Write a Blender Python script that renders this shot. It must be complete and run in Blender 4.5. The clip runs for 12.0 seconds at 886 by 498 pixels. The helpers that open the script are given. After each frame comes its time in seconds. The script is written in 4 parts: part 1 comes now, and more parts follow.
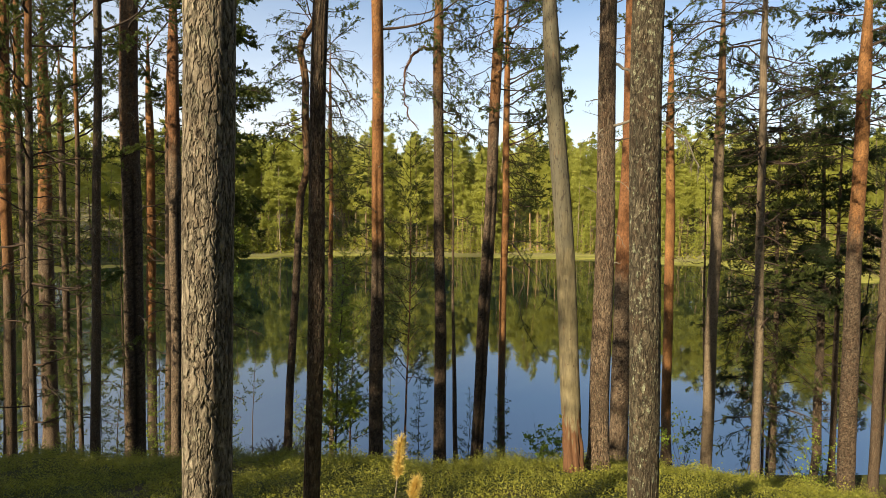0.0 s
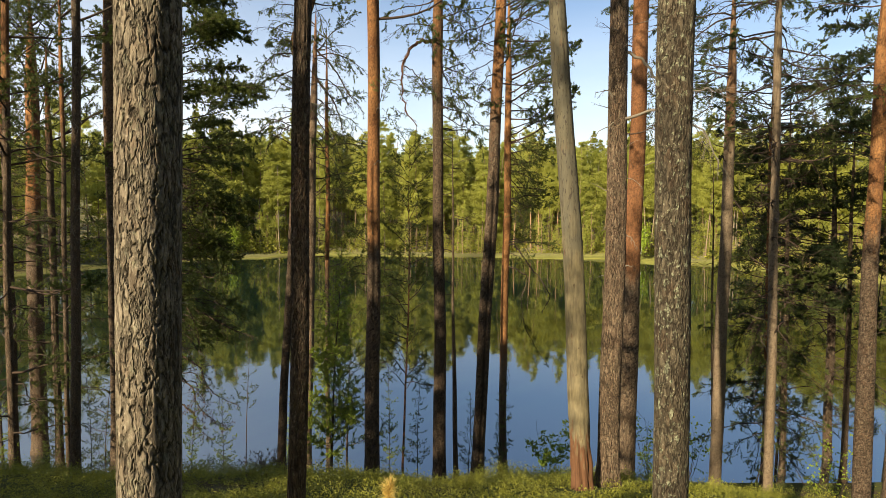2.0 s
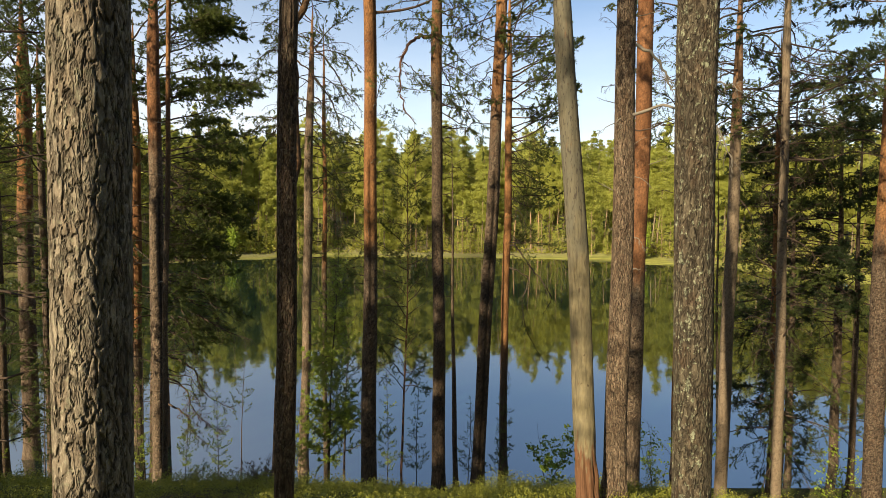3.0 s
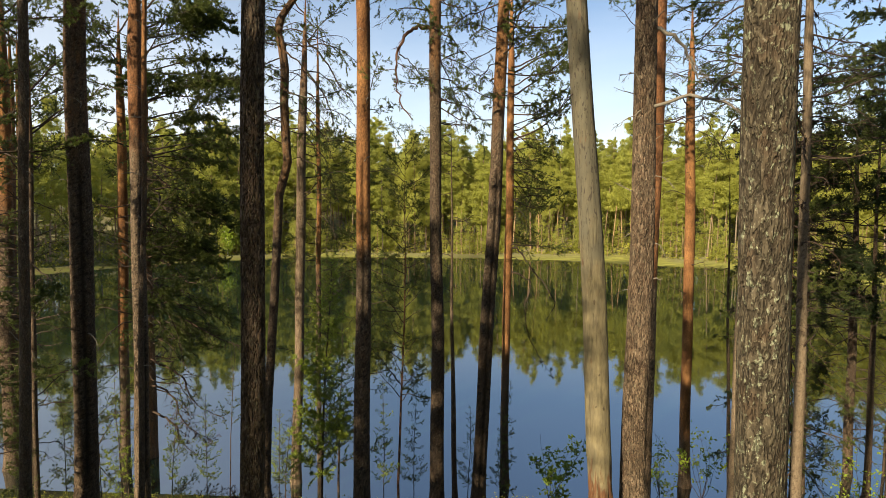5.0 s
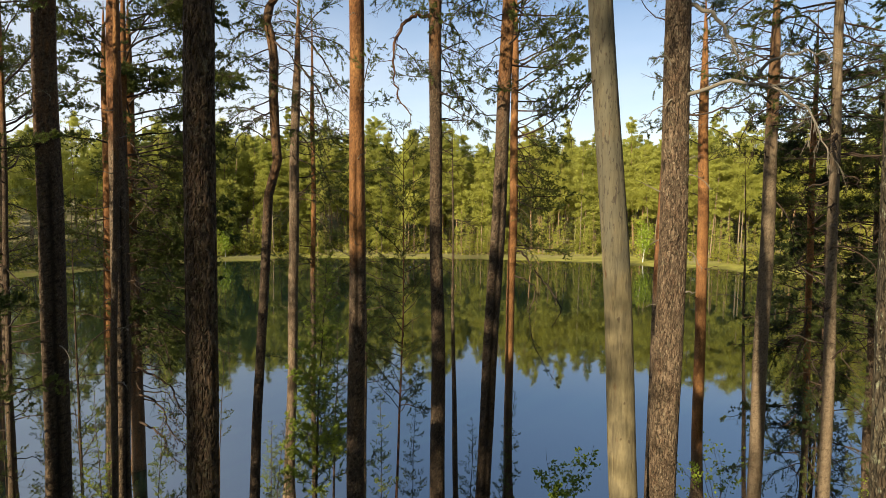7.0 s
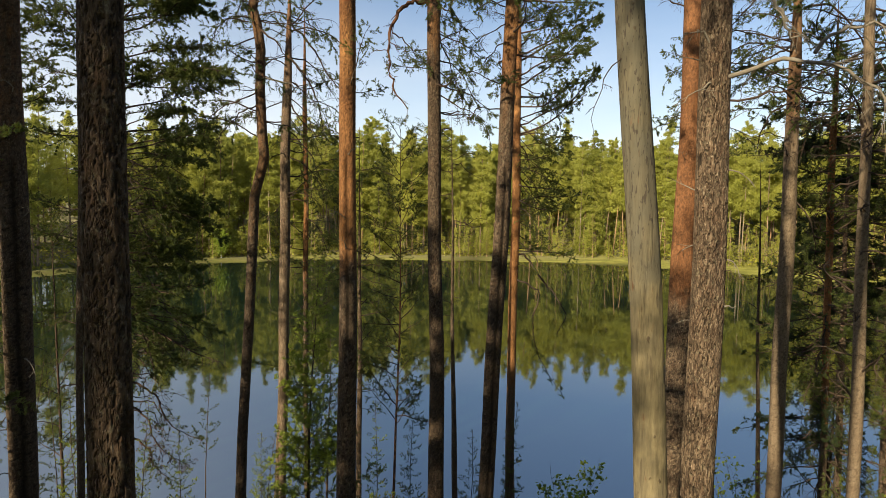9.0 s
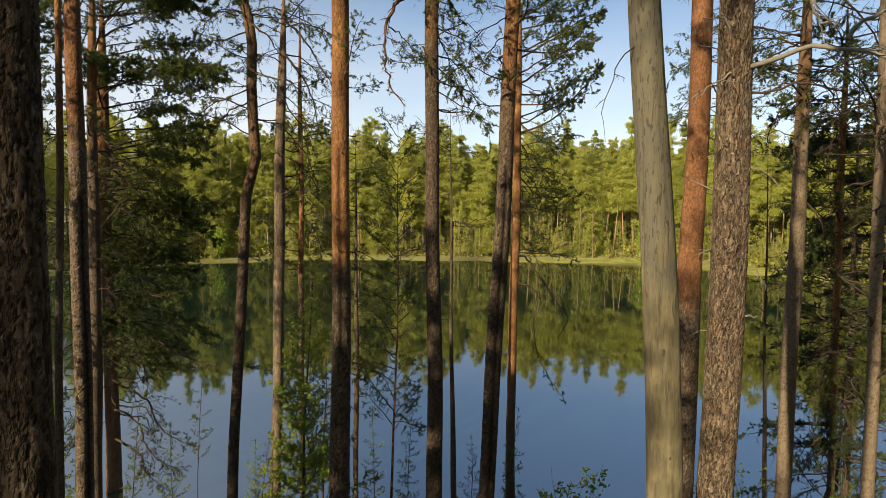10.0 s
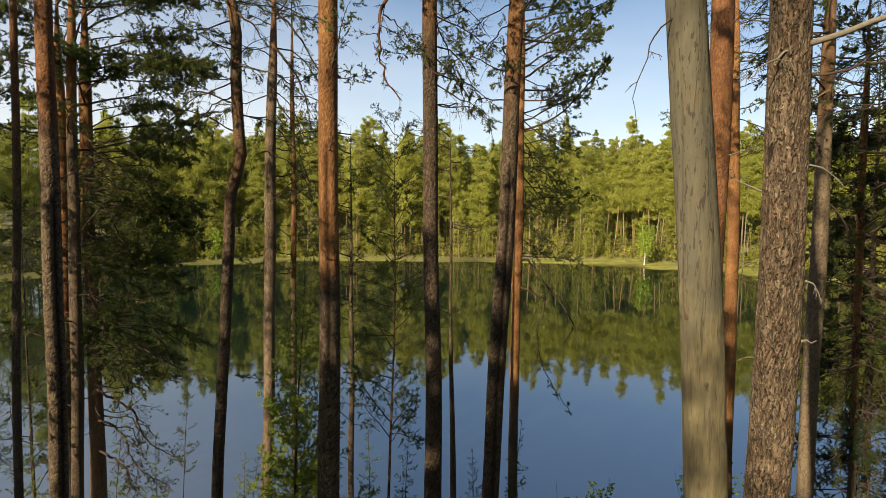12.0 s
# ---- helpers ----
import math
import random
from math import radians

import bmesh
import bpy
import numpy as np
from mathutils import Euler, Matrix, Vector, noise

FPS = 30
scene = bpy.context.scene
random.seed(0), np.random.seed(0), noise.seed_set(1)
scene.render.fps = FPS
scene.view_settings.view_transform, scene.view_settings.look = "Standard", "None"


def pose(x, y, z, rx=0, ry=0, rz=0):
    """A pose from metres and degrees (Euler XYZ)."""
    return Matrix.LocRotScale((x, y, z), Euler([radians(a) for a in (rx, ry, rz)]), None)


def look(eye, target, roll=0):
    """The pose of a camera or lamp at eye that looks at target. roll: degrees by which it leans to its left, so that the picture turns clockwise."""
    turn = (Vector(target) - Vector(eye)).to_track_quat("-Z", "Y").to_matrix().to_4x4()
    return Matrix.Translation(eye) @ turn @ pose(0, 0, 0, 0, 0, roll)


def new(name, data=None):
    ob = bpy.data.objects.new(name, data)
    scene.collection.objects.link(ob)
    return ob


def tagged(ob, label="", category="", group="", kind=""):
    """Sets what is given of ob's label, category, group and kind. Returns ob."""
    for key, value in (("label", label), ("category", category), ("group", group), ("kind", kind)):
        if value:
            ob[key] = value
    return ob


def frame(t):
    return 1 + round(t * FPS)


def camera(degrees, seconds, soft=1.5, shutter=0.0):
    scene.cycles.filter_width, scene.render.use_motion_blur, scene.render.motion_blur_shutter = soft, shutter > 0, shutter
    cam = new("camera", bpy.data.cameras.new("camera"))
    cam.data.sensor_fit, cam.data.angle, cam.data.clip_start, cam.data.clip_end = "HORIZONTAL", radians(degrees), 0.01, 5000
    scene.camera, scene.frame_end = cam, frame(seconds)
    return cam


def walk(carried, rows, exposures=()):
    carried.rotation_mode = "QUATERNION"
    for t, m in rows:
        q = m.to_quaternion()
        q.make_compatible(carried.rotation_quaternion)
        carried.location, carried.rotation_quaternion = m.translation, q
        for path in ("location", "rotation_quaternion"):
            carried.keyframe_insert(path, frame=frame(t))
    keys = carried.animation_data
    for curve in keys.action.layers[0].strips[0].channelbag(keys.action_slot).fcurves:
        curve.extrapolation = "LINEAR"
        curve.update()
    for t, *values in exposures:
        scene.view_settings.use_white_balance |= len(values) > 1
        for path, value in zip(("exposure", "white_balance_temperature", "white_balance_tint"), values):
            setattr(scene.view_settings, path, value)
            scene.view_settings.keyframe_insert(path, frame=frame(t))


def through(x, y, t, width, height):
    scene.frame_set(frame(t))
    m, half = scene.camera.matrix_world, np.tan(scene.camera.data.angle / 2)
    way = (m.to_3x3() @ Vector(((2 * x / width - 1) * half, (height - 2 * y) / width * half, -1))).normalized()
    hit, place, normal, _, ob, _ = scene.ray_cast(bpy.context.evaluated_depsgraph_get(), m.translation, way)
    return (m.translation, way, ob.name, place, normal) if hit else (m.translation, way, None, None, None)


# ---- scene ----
cam = camera(75.0, 12.0, soft=0.4)
METRES, EYE, TILT, LEAN, TURN = 6.0, 12.0, -4.0, 0.0, 0.0
ROWS = [
    (0.0, 0.0, 0.0, 0.0, 0.02, -1.42, -0.79),
    (0.5, 0.0007, 0.0228, 0.0008, 0.02, -1.42, -0.78),
    (1.0, 0.0008, 0.0531, 0.0014, 0.03, -1.42, -0.78),
    (1.5, 0.0019, 0.0886, 0.0024, 0.03, -1.42, -0.77),
    (2.0, 0.0037, 0.1248, 0.0045, 0.04, -1.43, -0.75),
    (2.5, 0.006, 0.164, 0.0068, 0.03, -1.43, -0.75),
    (3.0, 0.0071, 0.2045, 0.0096, 0.02, -1.43, -0.75),
    (5.0, 0.0073, 0.3759, 0.026, -0.1, -1.43, -0.79),
    (5.5, 0.0097, 0.4215, 0.0306, -0.11, -1.45, -0.81),
    (6.0, 0.0075, 0.4668, 0.0321, -0.12, -1.39, -0.82),
    (6.5, 0.0036, 0.5147, 0.0388, -0.12, -1.42, -0.8),
    (7.0, 0.0017, 0.5629, 0.044, -0.14, -1.42, -0.78),
    (9.0, -0.0017, 0.7435, 0.0534, -0.33, -1.32, -0.82),
    (9.5, 0.001, 0.7881, 0.0572, -0.36, -1.31, -0.8),
    (10.0, 0.003, 0.8309, 0.061, -0.41, -1.3, -0.79),
    (10.5, 0.0066, 0.8733, 0.064, -0.43, -1.29, -0.78),
    (11.0, 0.007, 0.9146, 0.0673, -0.47, -1.27, -0.76),
    (11.5, 0.0061, 0.9557, 0.0728, -0.48, -1.27, -0.75),
    (12.0, 0.0048, 0.9952, 0.0782, -0.49, -1.29, -0.75),
]
walk(cam, [(t, pose(0, 0, EYE, TILT, LEAN, TURN) @ pose(0.9 * METRES * x, METRES * y, 0.9 * METRES * z, 90 + 0.9 * pitch, roll, 0.9 * yaw)) for t, x, y, z, yaw, pitch, roll in ROWS],
     exposures=[(0.0, 0.92), (3.0, 0.94), (7.0, 0.84), (12.0, 0.67)])

# ---------------------------------------------------------------- sky, sun, exposure
SUN_EL, SUN_AZ = 27.0, 219.0          # degrees above the horizon; clockwise from +y
world = bpy.data.worlds.new("sky_world")
scene.world = world
world.use_nodes = True
wn, wl = world.node_tree.nodes, world.node_tree.links
wn.clear()
w_out = wn.new("ShaderNodeOutputWorld")
w_bg = wn.new("ShaderNodeBackground")
w_sky = wn.new("ShaderNodeTexSky")
w_sky.sky_type = "NISHITA"
w_sky.sun_disc = False
w_sky.sun_elevation = radians(SUN_EL)
w_sky.sun_rotation = radians(SUN_AZ)
w_sky.air_density, w_sky.dust_density, w_sky.ozone_density = 1.0, 0.3, 2.4
w_geo = wn.new("ShaderNodeTexCoord")
w_map = wn.new("ShaderNodeMapping")
w_map.inputs["Scale"].default_value = (1.0, 1.0, 3.2)
w_noise = wn.new("ShaderNodeTexNoise")
w_noise.inputs["Scale"].default_value = 2.2
w_noise.inputs["Detail"].default_value = 6.0
w_noise.inputs["Roughness"].default_value = 0.55
w_ramp = wn.new("ShaderNodeValToRGB")
w_ramp.color_ramp.elements[0].position, w_ramp.color_ramp.elements[1].position = 0.30, 0.70
w_ramp.color_ramp.elements[0].color, w_ramp.color_ramp.elements[1].color = (0.26, 0.26, 0.26, 1), (0.62, 0.62, 0.62, 1)
w_mix = wn.new("ShaderNodeMix")
w_mix.data_type = "RGBA"
w_mix.inputs["B"].default_value = (8.2, 8.3, 8.4, 1)
wl.new(w_geo.outputs["Generated"], w_map.inputs["Vector"])
wl.new(w_map.outputs["Vector"], w_noise.inputs["Vector"])
wl.new(w_noise.outputs["Fac"], w_ramp.inputs["Fac"])
w_sep = wn.new("ShaderNodeSeparateXYZ")
w_low = wn.new("ShaderNodeMapRange")
w_low.inputs["From Min"].default_value, w_low.inputs["From Max"].default_value = 0.10, 0.33
w_low.inputs["To Min"].default_value, w_low.inputs["To Max"].default_value = 1.0, 0.05
w_mul = wn.new("ShaderNodeMath")
w_mul.operation = "MULTIPLY"
wl.new(w_geo.outputs["Generated"], w_sep.inputs[0])
wl.new(w_sep.outputs["Z"], w_low.inputs["Value"])
wl.new(w_ramp.outputs["Color"], w_mul.inputs[0])
wl.new(w_low.outputs["Result"], w_mul.inputs[1])
w_left = wn.new("ShaderNodeMapRange")
w_left.inputs["From Min"].default_value, w_left.inputs["From Max"].default_value = -0.05, -0.5
w_left.inputs["To Min"].default_value, w_left.inputs["To Max"].default_value = 0.0, 0.24
w_add = wn.new("ShaderNodeMath")
w_add.operation, w_add.use_clamp = "ADD", True
wl.new(w_sep.outputs["X"], w_left.inputs["Value"])
wl.new(w_mul.outputs[0], w_add.inputs[0])
wl.new(w_left.outputs["Result"], w_add.inputs[1])
wl.new(w_add.outputs[0], w_mix.inputs["Factor"])
wl.new(w_sky.outputs["Color"], w_mix.inputs["A"])
wl.new(w_mix.outputs["Result"], w_bg.inputs["Color"])
wl.new(w_bg.outputs["Background"], w_out.inputs["Surface"])
w_bg.inputs["Strength"].default_value = 0.080

sun_data = bpy.data.lights.new("sun", "SUN")
sun_data.energy, sun_data.angle, sun_data.color = 5.3, radians(0.55), (1.0, 0.88, 0.63)
sun_lamp = new("sun", sun_data)
az, el = radians(SUN_AZ), radians(SUN_EL)
to_sun = Vector((math.sin(az) * math.cos(el), math.cos(az) * math.cos(el), math.sin(el)))
sun_lamp.matrix_world = look((to_sun * 200)[:], (0, 0, 0))


# ---------------------------------------------------------------- materials
class Nodes:
    """Short hand for building one node material."""

    def __init__(self, name):
        self.mat = bpy.data.materials.new(name)
        self.mat.use_nodes = True
        self.nt = self.mat.node_tree
        self.nt.nodes.clear()
        self.out = self.add("ShaderNodeOutputMaterial")

    def add(self, kind, **sockets):
        node = self.nt.nodes.new(kind)
        for key, value in sockets.items():
            self.put(node.inputs[key.replace("_", " ")], value)
        return node

    def put(self, socket, value):
        if isinstance(value, bpy.types.NodeSocket):
            self.nt.links.new(value, socket)
        elif isinstance(value, tuple) and len(value) == 3 and socket.type == "RGBA":
            socket.default_value = (*value, 1)
        else:
            socket.default_value = value

    def coords(self, scale=(1, 1, 1)):
        tc = self.add("ShaderNodeTexCoord")
        mp = self.add("ShaderNodeMapping", Vector=tc.outputs["Object"], Scale=scale)
        return mp.outputs["Vector"]

    def noise(self, vec, scale, detail=4.0, rough=0.55, dist=0.0):
        return self.add("ShaderNodeTexNoise", Vector=vec, Scale=scale, Detail=detail, Roughness=rough, Distortion=dist).outputs["Fac"]

    def ramp(self, fac, lo, hi):
        node = self.add("ShaderNodeMapRange", Value=fac)
        node.interpolation_type = "SMOOTHSTEP"
        node.inputs["From Min"].default_value, node.inputs["From Max"].default_value = lo, hi
        return node.outputs["Result"]

    def mix(self, fac, a, b, blend="MIX"):
        node = self.add("ShaderNodeMix")
        node.data_type, node.blend_type = "RGBA", blend
        self.put(node.inputs["Factor"], fac)
        self.put(node.inputs[6], a)
        self.put(node.inputs[7], b)
        return node.outputs[2]

    def math(self, op, a, b=0.0):
        node = self.add("ShaderNodeMath")
        node.operation = op
        self.put(node.inputs[0], a)
        self.put(node.inputs[1], b)
        return node.outputs[0]

    def attr(self, name):
        node = self.add("ShaderNodeAttribute")
        node.attribute_name = name
        return node.outputs["Fac"]

    def random(self):
        return self.add("ShaderNodeObjectInfo").outputs["Random"]

    def island(self):
        return self.add("ShaderNodeNewGeometry").outputs["Random Per Island"]

    def bump(self, height, strength, distance):
        return self.add("ShaderNodeBump", Height=height, Strength=strength, Distance=distance).outputs["Normal"]

    def surface(self, color, rough, normal=None, spec=0.3):
        bsdf = self.add("ShaderNodeBsdfPrincipled", Base_Color=color, Roughness=rough)
        bsdf.inputs["Specular IOR Level"].default_value = spec
        if normal is not None:
            self.put(bsdf.inputs["Normal"], normal)
        self.nt.links.new(bsdf.outputs[0], self.out.inputs["Surface"])
        return self.mat

    def leafy(self, color, through, share=0.35, rough=0.55):
        bsdf = self.add("ShaderNodeBsdfPrincipled", Base_Color=color, Roughness=rough)
        bsdf.inputs["Specular IOR Level"].default_value = 0.3
        thin = self.add("ShaderNodeBsdfTranslucent", Color=through)
        both = self.add("ShaderNodeMixShader", Fac=share)
        self.nt.links.new(bsdf.outputs[0], both.inputs[1])
        self.nt.links.new(thin.outputs[0], both.inputs[2])
        self.nt.links.new(both.outputs[0], self.out.inputs["Surface"])
        return self.mat


def bark_material(name, plate, pale, furrow, rust_a, rust_b, cell=19.0, bump=0.9, lichen=0.5, streak=0.45, chips=0.6):
    n = Nodes(name)
    vec = n.coords((1, 1, 0.30))
    warp = n.noise(vec, 9.0, 3.0)
    ridge = n.math("ABSOLUTE", n.math("SUBTRACT", n.noise(vec, cell, 4.0, 0.62, 0.15), 0.5))
    edge = n.math("ADD", 0.52, n.math("MULTIPLY", n.ramp(ridge, 0.0, 0.06), 0.48))
    edge = n.math("MULTIPLY", edge, n.attr("plate"))
    fine = n.noise(n.coords((1, 1, 0.35)), 55.0, 5.0, 0.65)
    big = n.noise(n.coords((1, 1, 0.5)), 2.3, 3.0)
    mid = n.noise(n.coords((1, 1, streak)), 27.0, 5.0, 0.7)
    patch = n.noise(n.coords((1, 1, 0.55)), 6.5, 4.0, 0.6)
    col = n.mix(n.ramp(n.math("ADD", n.math("MULTIPLY", fine, 0.5), n.math("MULTIPLY", mid, 0.5)), 0.30, 0.70), plate, pale)
    col = n.mix(n.math("MULTIPLY", n.ramp(big, 0.35, 0.70), 0.45), col, plate)
    col = n.mix(n.math("MULTIPLY", n.ramp(patch, 0.48, 0.66), 0.40), col, n.mix(0.35, plate, rust_a))
    chip = n.ramp(n.noise(n.coords((1, 1, 0.55)), 62.0, 2.0, 0.5, 0.8), 0.60, 0.66)
    col = n.mix(n.math("MULTIPLY", chip, chips), col, n.mix(0.25, pale, (0.55, 0.48, 0.36)))
    spots = n.ramp(n.noise(n.coords((1, 1, 0.8)), 21.0, 4.0, 0.7), 0.56, 0.63)
    col = n.mix(n.math("MULTIPLY", spots, lichen), col, (0.36, 0.36, 0.23))
    rust = n.mix(n.ramp(n.math("ADD", n.math("MULTIPLY", fine, 0.4), n.math("MULTIPLY", big, 0.6)), 0.35, 0.65), rust_a, rust_b)
    rust = n.mix(n.math("MULTIPLY", n.ramp(mid, 0.46, 0.62), 0.6), rust, n.mix(0.5, plate, rust_a))
    rusty = n.attr("rust")
    col = n.mix(n.ramp(n.math("ADD", rusty, n.math("MULTIPLY", n.math("SUBTRACT", warp, 0.5), 0.7)), 0.25, 0.75), col, rust)
    soft = n.math("SUBTRACT", 1.0, n.math("MULTIPLY", rusty, 0.5))
    dark = n.math("MULTIPLY", n.math("SUBTRACT", 1.0, edge), soft)
    col = n.mix(dark, col, furrow)
    col = n.mix(n.math("MULTIPLY", n.random(), 0.35), col, n.mix(0.5, col, furrow))
    height = n.math("ADD", n.math("MULTIPLY", edge, soft), n.math("MULTIPLY", n.math("ADD", fine, mid), 0.42))
    return n.surface(col, 0.9, n.bump(height, bump, 0.03), 0.15)


# first bark darkened for trunks in shade, second lightened for the sunlit near trunk
M_BARK = bark_material("pine_bark", (0.068, 0.042, 0.026), (0.212, 0.146, 0.096), (0.013, 0.009, 0.006), (0.17, 0.07, 0.027), (0.40, 0.19, 0.07), lichen=0.2)
M_LITGREYBARK = bark_material("lit_grey_pine_bark", (0.15, 0.112, 0.076), (0.48, 0.39, 0.275), (0.012, 0.011, 0.008), (0.20, 0.08, 0.03), (0.36, 0.16, 0.07), cell=16.0, lichen=0.35)
M_LICHENBARK = bark_material("lichened_pine_bark", (0.058, 0.045, 0.030), (0.19, 0.15, 0.095), (0.014, 0.010, 0.007), (0.20, 0.08, 0.03), (0.36, 0.16, 0.07), cell=16.0, lichen=0.9)
M_BROWNBARK = bark_material("brown_pine_bark", (0.095, 0.058, 0.036), (0.34, 0.24, 0.155), (0.014, 0.010, 0.007), (0.17, 0.07, 0.027), (0.36, 0.16, 0.07), cell=16.0, lichen=0.2, chips=0.8)
M_PALEBARK = bark_material("pale_pine_bark", (0.18, 0.128, 0.080), (0.29, 0.212, 0.135), (0.09, 0.062, 0.04), (0.14, 0.066, 0.03), (0.31, 0.165, 0.08), cell=24.0, bump=0.35, lichen=0.15, streak=0.10, chips=0.25)

n = Nodes("dead_wood")
g_vec = n.coords((1, 1, 0.12))
grain = n.noise(g_vec, 38.0, 6.0, 0.65)
blotch = n.noise(n.coords((1, 1, 0.45)), 5.5, 4.0, 0.6)
flake = n.ramp(n.noise(n.coords((1, 1, 0.22)), 40.0, 3.0, 0.6), 0.575, 0.615)
c_dead = n.mix(n.ramp(grain, 0.15, 0.85), (0.145, 0.11, 0.058), (0.30, 0.238, 0.128))
c_dead = n.mix(n.ramp(blotch, 0.35, 0.65), c_dead, n.mix(n.attr("rust"), n.mix(grain, (0.085, 0.068, 0.04), (0.20, 0.16, 0.092)), (0.13, 0.12, 0.085)))
# upper snag: greyer flecked wood, and tree shade darkened into its colour
c_dead = n.mix(n.math("MULTIPLY", n.attr("rust"), 0.85), c_dead, n.mix(grain, (0.065, 0.055, 0.037), (0.125, 0.108, 0.072)))
c_dead = n.mix(n.math("MULTIPLY", n.math("MULTIPLY", flake, n.attr("rust")), 0.85), c_dead, (0.05, 0.038, 0.028))
crack = n.ramp(n.noise(n.coords((1, 1, 0.035)), 34.0, 3.0), 0.60, 0.66)
c_dead = n.mix(n.math("MULTIPLY", crack, 0.4), c_dead, (0.07, 0.05, 0.035))
knot = n.ramp(n.noise(n.coords((1, 1, 0.7)), 8.5, 2.0, 0.5), 0.69, 0.74)
c_dead = n.mix(n.math("MULTIPLY", knot, 0.75), c_dead, (0.085, 0.058, 0.036))
rot = n.ramp(n.math("ADD", n.attr("rot"), n.math("MULTIPLY", n.math("SUBTRACT", n.noise(n.coords((1, 1, 0.2)), 17.0, 4.0, 0.65), 0.5), 2.4)), 0.25, 0.75)
c_dead = n.mix(rot, c_dead, n.mix(grain, (0.04, 0.017, 0.009), (0.20, 0.095, 0.045)))
M_DEAD = n.surface(c_dead, 0.85, n.bump(n.math("ADD", n.math("SUBTRACT", grain, crack), knot), 0.6, 0.012), 0.2)

n = Nodes("twig_bark")
tw = n.noise(n.coords(), 30.0, 3.0)
M_TWIG = n.surface(n.mix(n.math("MULTIPLY", n.random(), 0.5), n.mix(tw, (0.028, 0.02, 0.015), (0.08, 0.058, 0.042)), (0.08, 0.045, 0.028)), 0.9, None, 0.15)
n = Nodes("dead_twig")
tw = n.noise(n.coords(), 26.0, 4.0)
M_DEADTWIG = n.surface(n.mix(tw, (0.10, 0.083, 0.062), (0.27, 0.225, 0.17)), 0.85, n.bump(tw, 0.6, 0.01), 0.2)
n = Nodes("limb_bark")
tw = n.noise(n.coords((1, 1, 1)), 22.0, 4.0)
M_LIMB = n.surface(n.mix(tw, (0.065, 0.032, 0.019), (0.17, 0.08, 0.042)), 0.9, n.bump(tw, 0.5, 0.01), 0.15)


def needle_material(name, a, b, thru, each=0.6, share=0.38):
    n = Nodes(name)
    r = n.math("ADD", n.math("MULTIPLY", n.island(), each), n.math("MULTIPLY", n.random(), 1 - each))
    col = n.mix(r, a, b)
    return n.leafy(col, n.mix(0.5, col, thru), share)


M_NEEDLE = needle_material("pine_needles", (0.028, 0.045, 0.012), (0.14, 0.158, 0.032), (0.20, 0.23, 0.04))
# pine needles again, darkened in colour for the right-hand pines in shade
M_SHADENEEDLE = needle_material("shaded_pine_needles", (0.014, 0.026, 0.010), (0.05, 0.068, 0.018), (0.08, 0.10, 0.022))
M_BRIGHT = needle_material("young_needles", (0.15, 0.20, 0.025), (0.34, 0.39, 0.05), (0.44, 0.52, 0.06))
M_YELLOW = needle_material("yellowed_needles", (0.55, 0.38, 0.09), (0.78, 0.60, 0.22), (0.75, 0.58, 0.2))
M_BROWN = needle_material("withered_needles", (0.05, 0.028, 0.016), (0.13, 0.07, 0.035), (0.14, 0.08, 0.035))
M_LEAF = needle_material("birch_leaves", (0.15, 0.20, 0.022), (0.29, 0.36, 0.035), (0.42, 0.52, 0.05))
# far needles much paler than the near ones: sun and haze put into colour
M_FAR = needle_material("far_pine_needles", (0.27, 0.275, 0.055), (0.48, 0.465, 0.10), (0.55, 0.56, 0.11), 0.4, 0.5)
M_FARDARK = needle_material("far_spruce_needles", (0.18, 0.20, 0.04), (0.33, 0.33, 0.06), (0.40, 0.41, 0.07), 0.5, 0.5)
M_SHRUB = needle_material("bilberry_leaves", (0.045, 0.066, 0.012), (0.39, 0.36, 0.05), (0.50, 0.46, 0.06), 0.75)
n = Nodes("far_trunk_bark")
tk = n.noise(n.coords(), 1.2, 3.0)
M_FARTRUNK = n.surface(n.mix(n.random(), n.mix(tk, (0.14, 0.11, 0.08), (0.27, 0.21, 0.15)), (0.30, 0.18, 0.10)), 0.9, None, 0.1)
n = Nodes("birch_bark")
tk = n.noise(n.coords((1, 1, 3)), 6.0, 3.0)
M_BIRCH = n.surface(n.mix(n.ramp(tk, 0.55, 0.65), (0.68, 0.65, 0.58), (0.12, 0.10, 0.09)), 0.8, None, 0.2)

n = Nodes("forest_floor")
gv = n.coords()
g1 = n.noise(gv, 0.55, 5.0, 0.6)
g2 = n.noise(gv, 7.0, 6.0, 0.7)
c_gr = n.mix(g2, (0.045, 0.05, 0.016), (0.12, 0.125, 0.035))
c_gr = n.mix(n.ramp(g1, 0.45, 0.65), c_gr, n.mix(g2, (0.05, 0.035, 0.02), (0.14, 0.10, 0.055)))
shore = n.attr("shore")
c_gr = n.mix(shore, c_gr, n.mix(n.ramp(n.noise(n.coords((0.35, 1, 1)), 1.1, 5.0, 0.7), 0.38, 0.62), n.mix(g2, (0.12, 0.125, 0.028), (0.22, 0.21, 0.05)), n.mix(g2, (0.23, 0.22, 0.045), (0.38, 0.34, 0.085))))
c_gr = n.mix(n.attr("heath"), c_gr, n.mix(n.ramp(g2, 0.35, 0.65), (0.14, 0.12, 0.055), (0.38, 0.33, 0.20)))
c_gr = n.mix(n.attr("wet"), c_gr, (0.03, 0.026, 0.016))
M_GROUND = n.surface(c_gr, 0.95, n.bump(g2, 0.8, 0.06), 0.1)

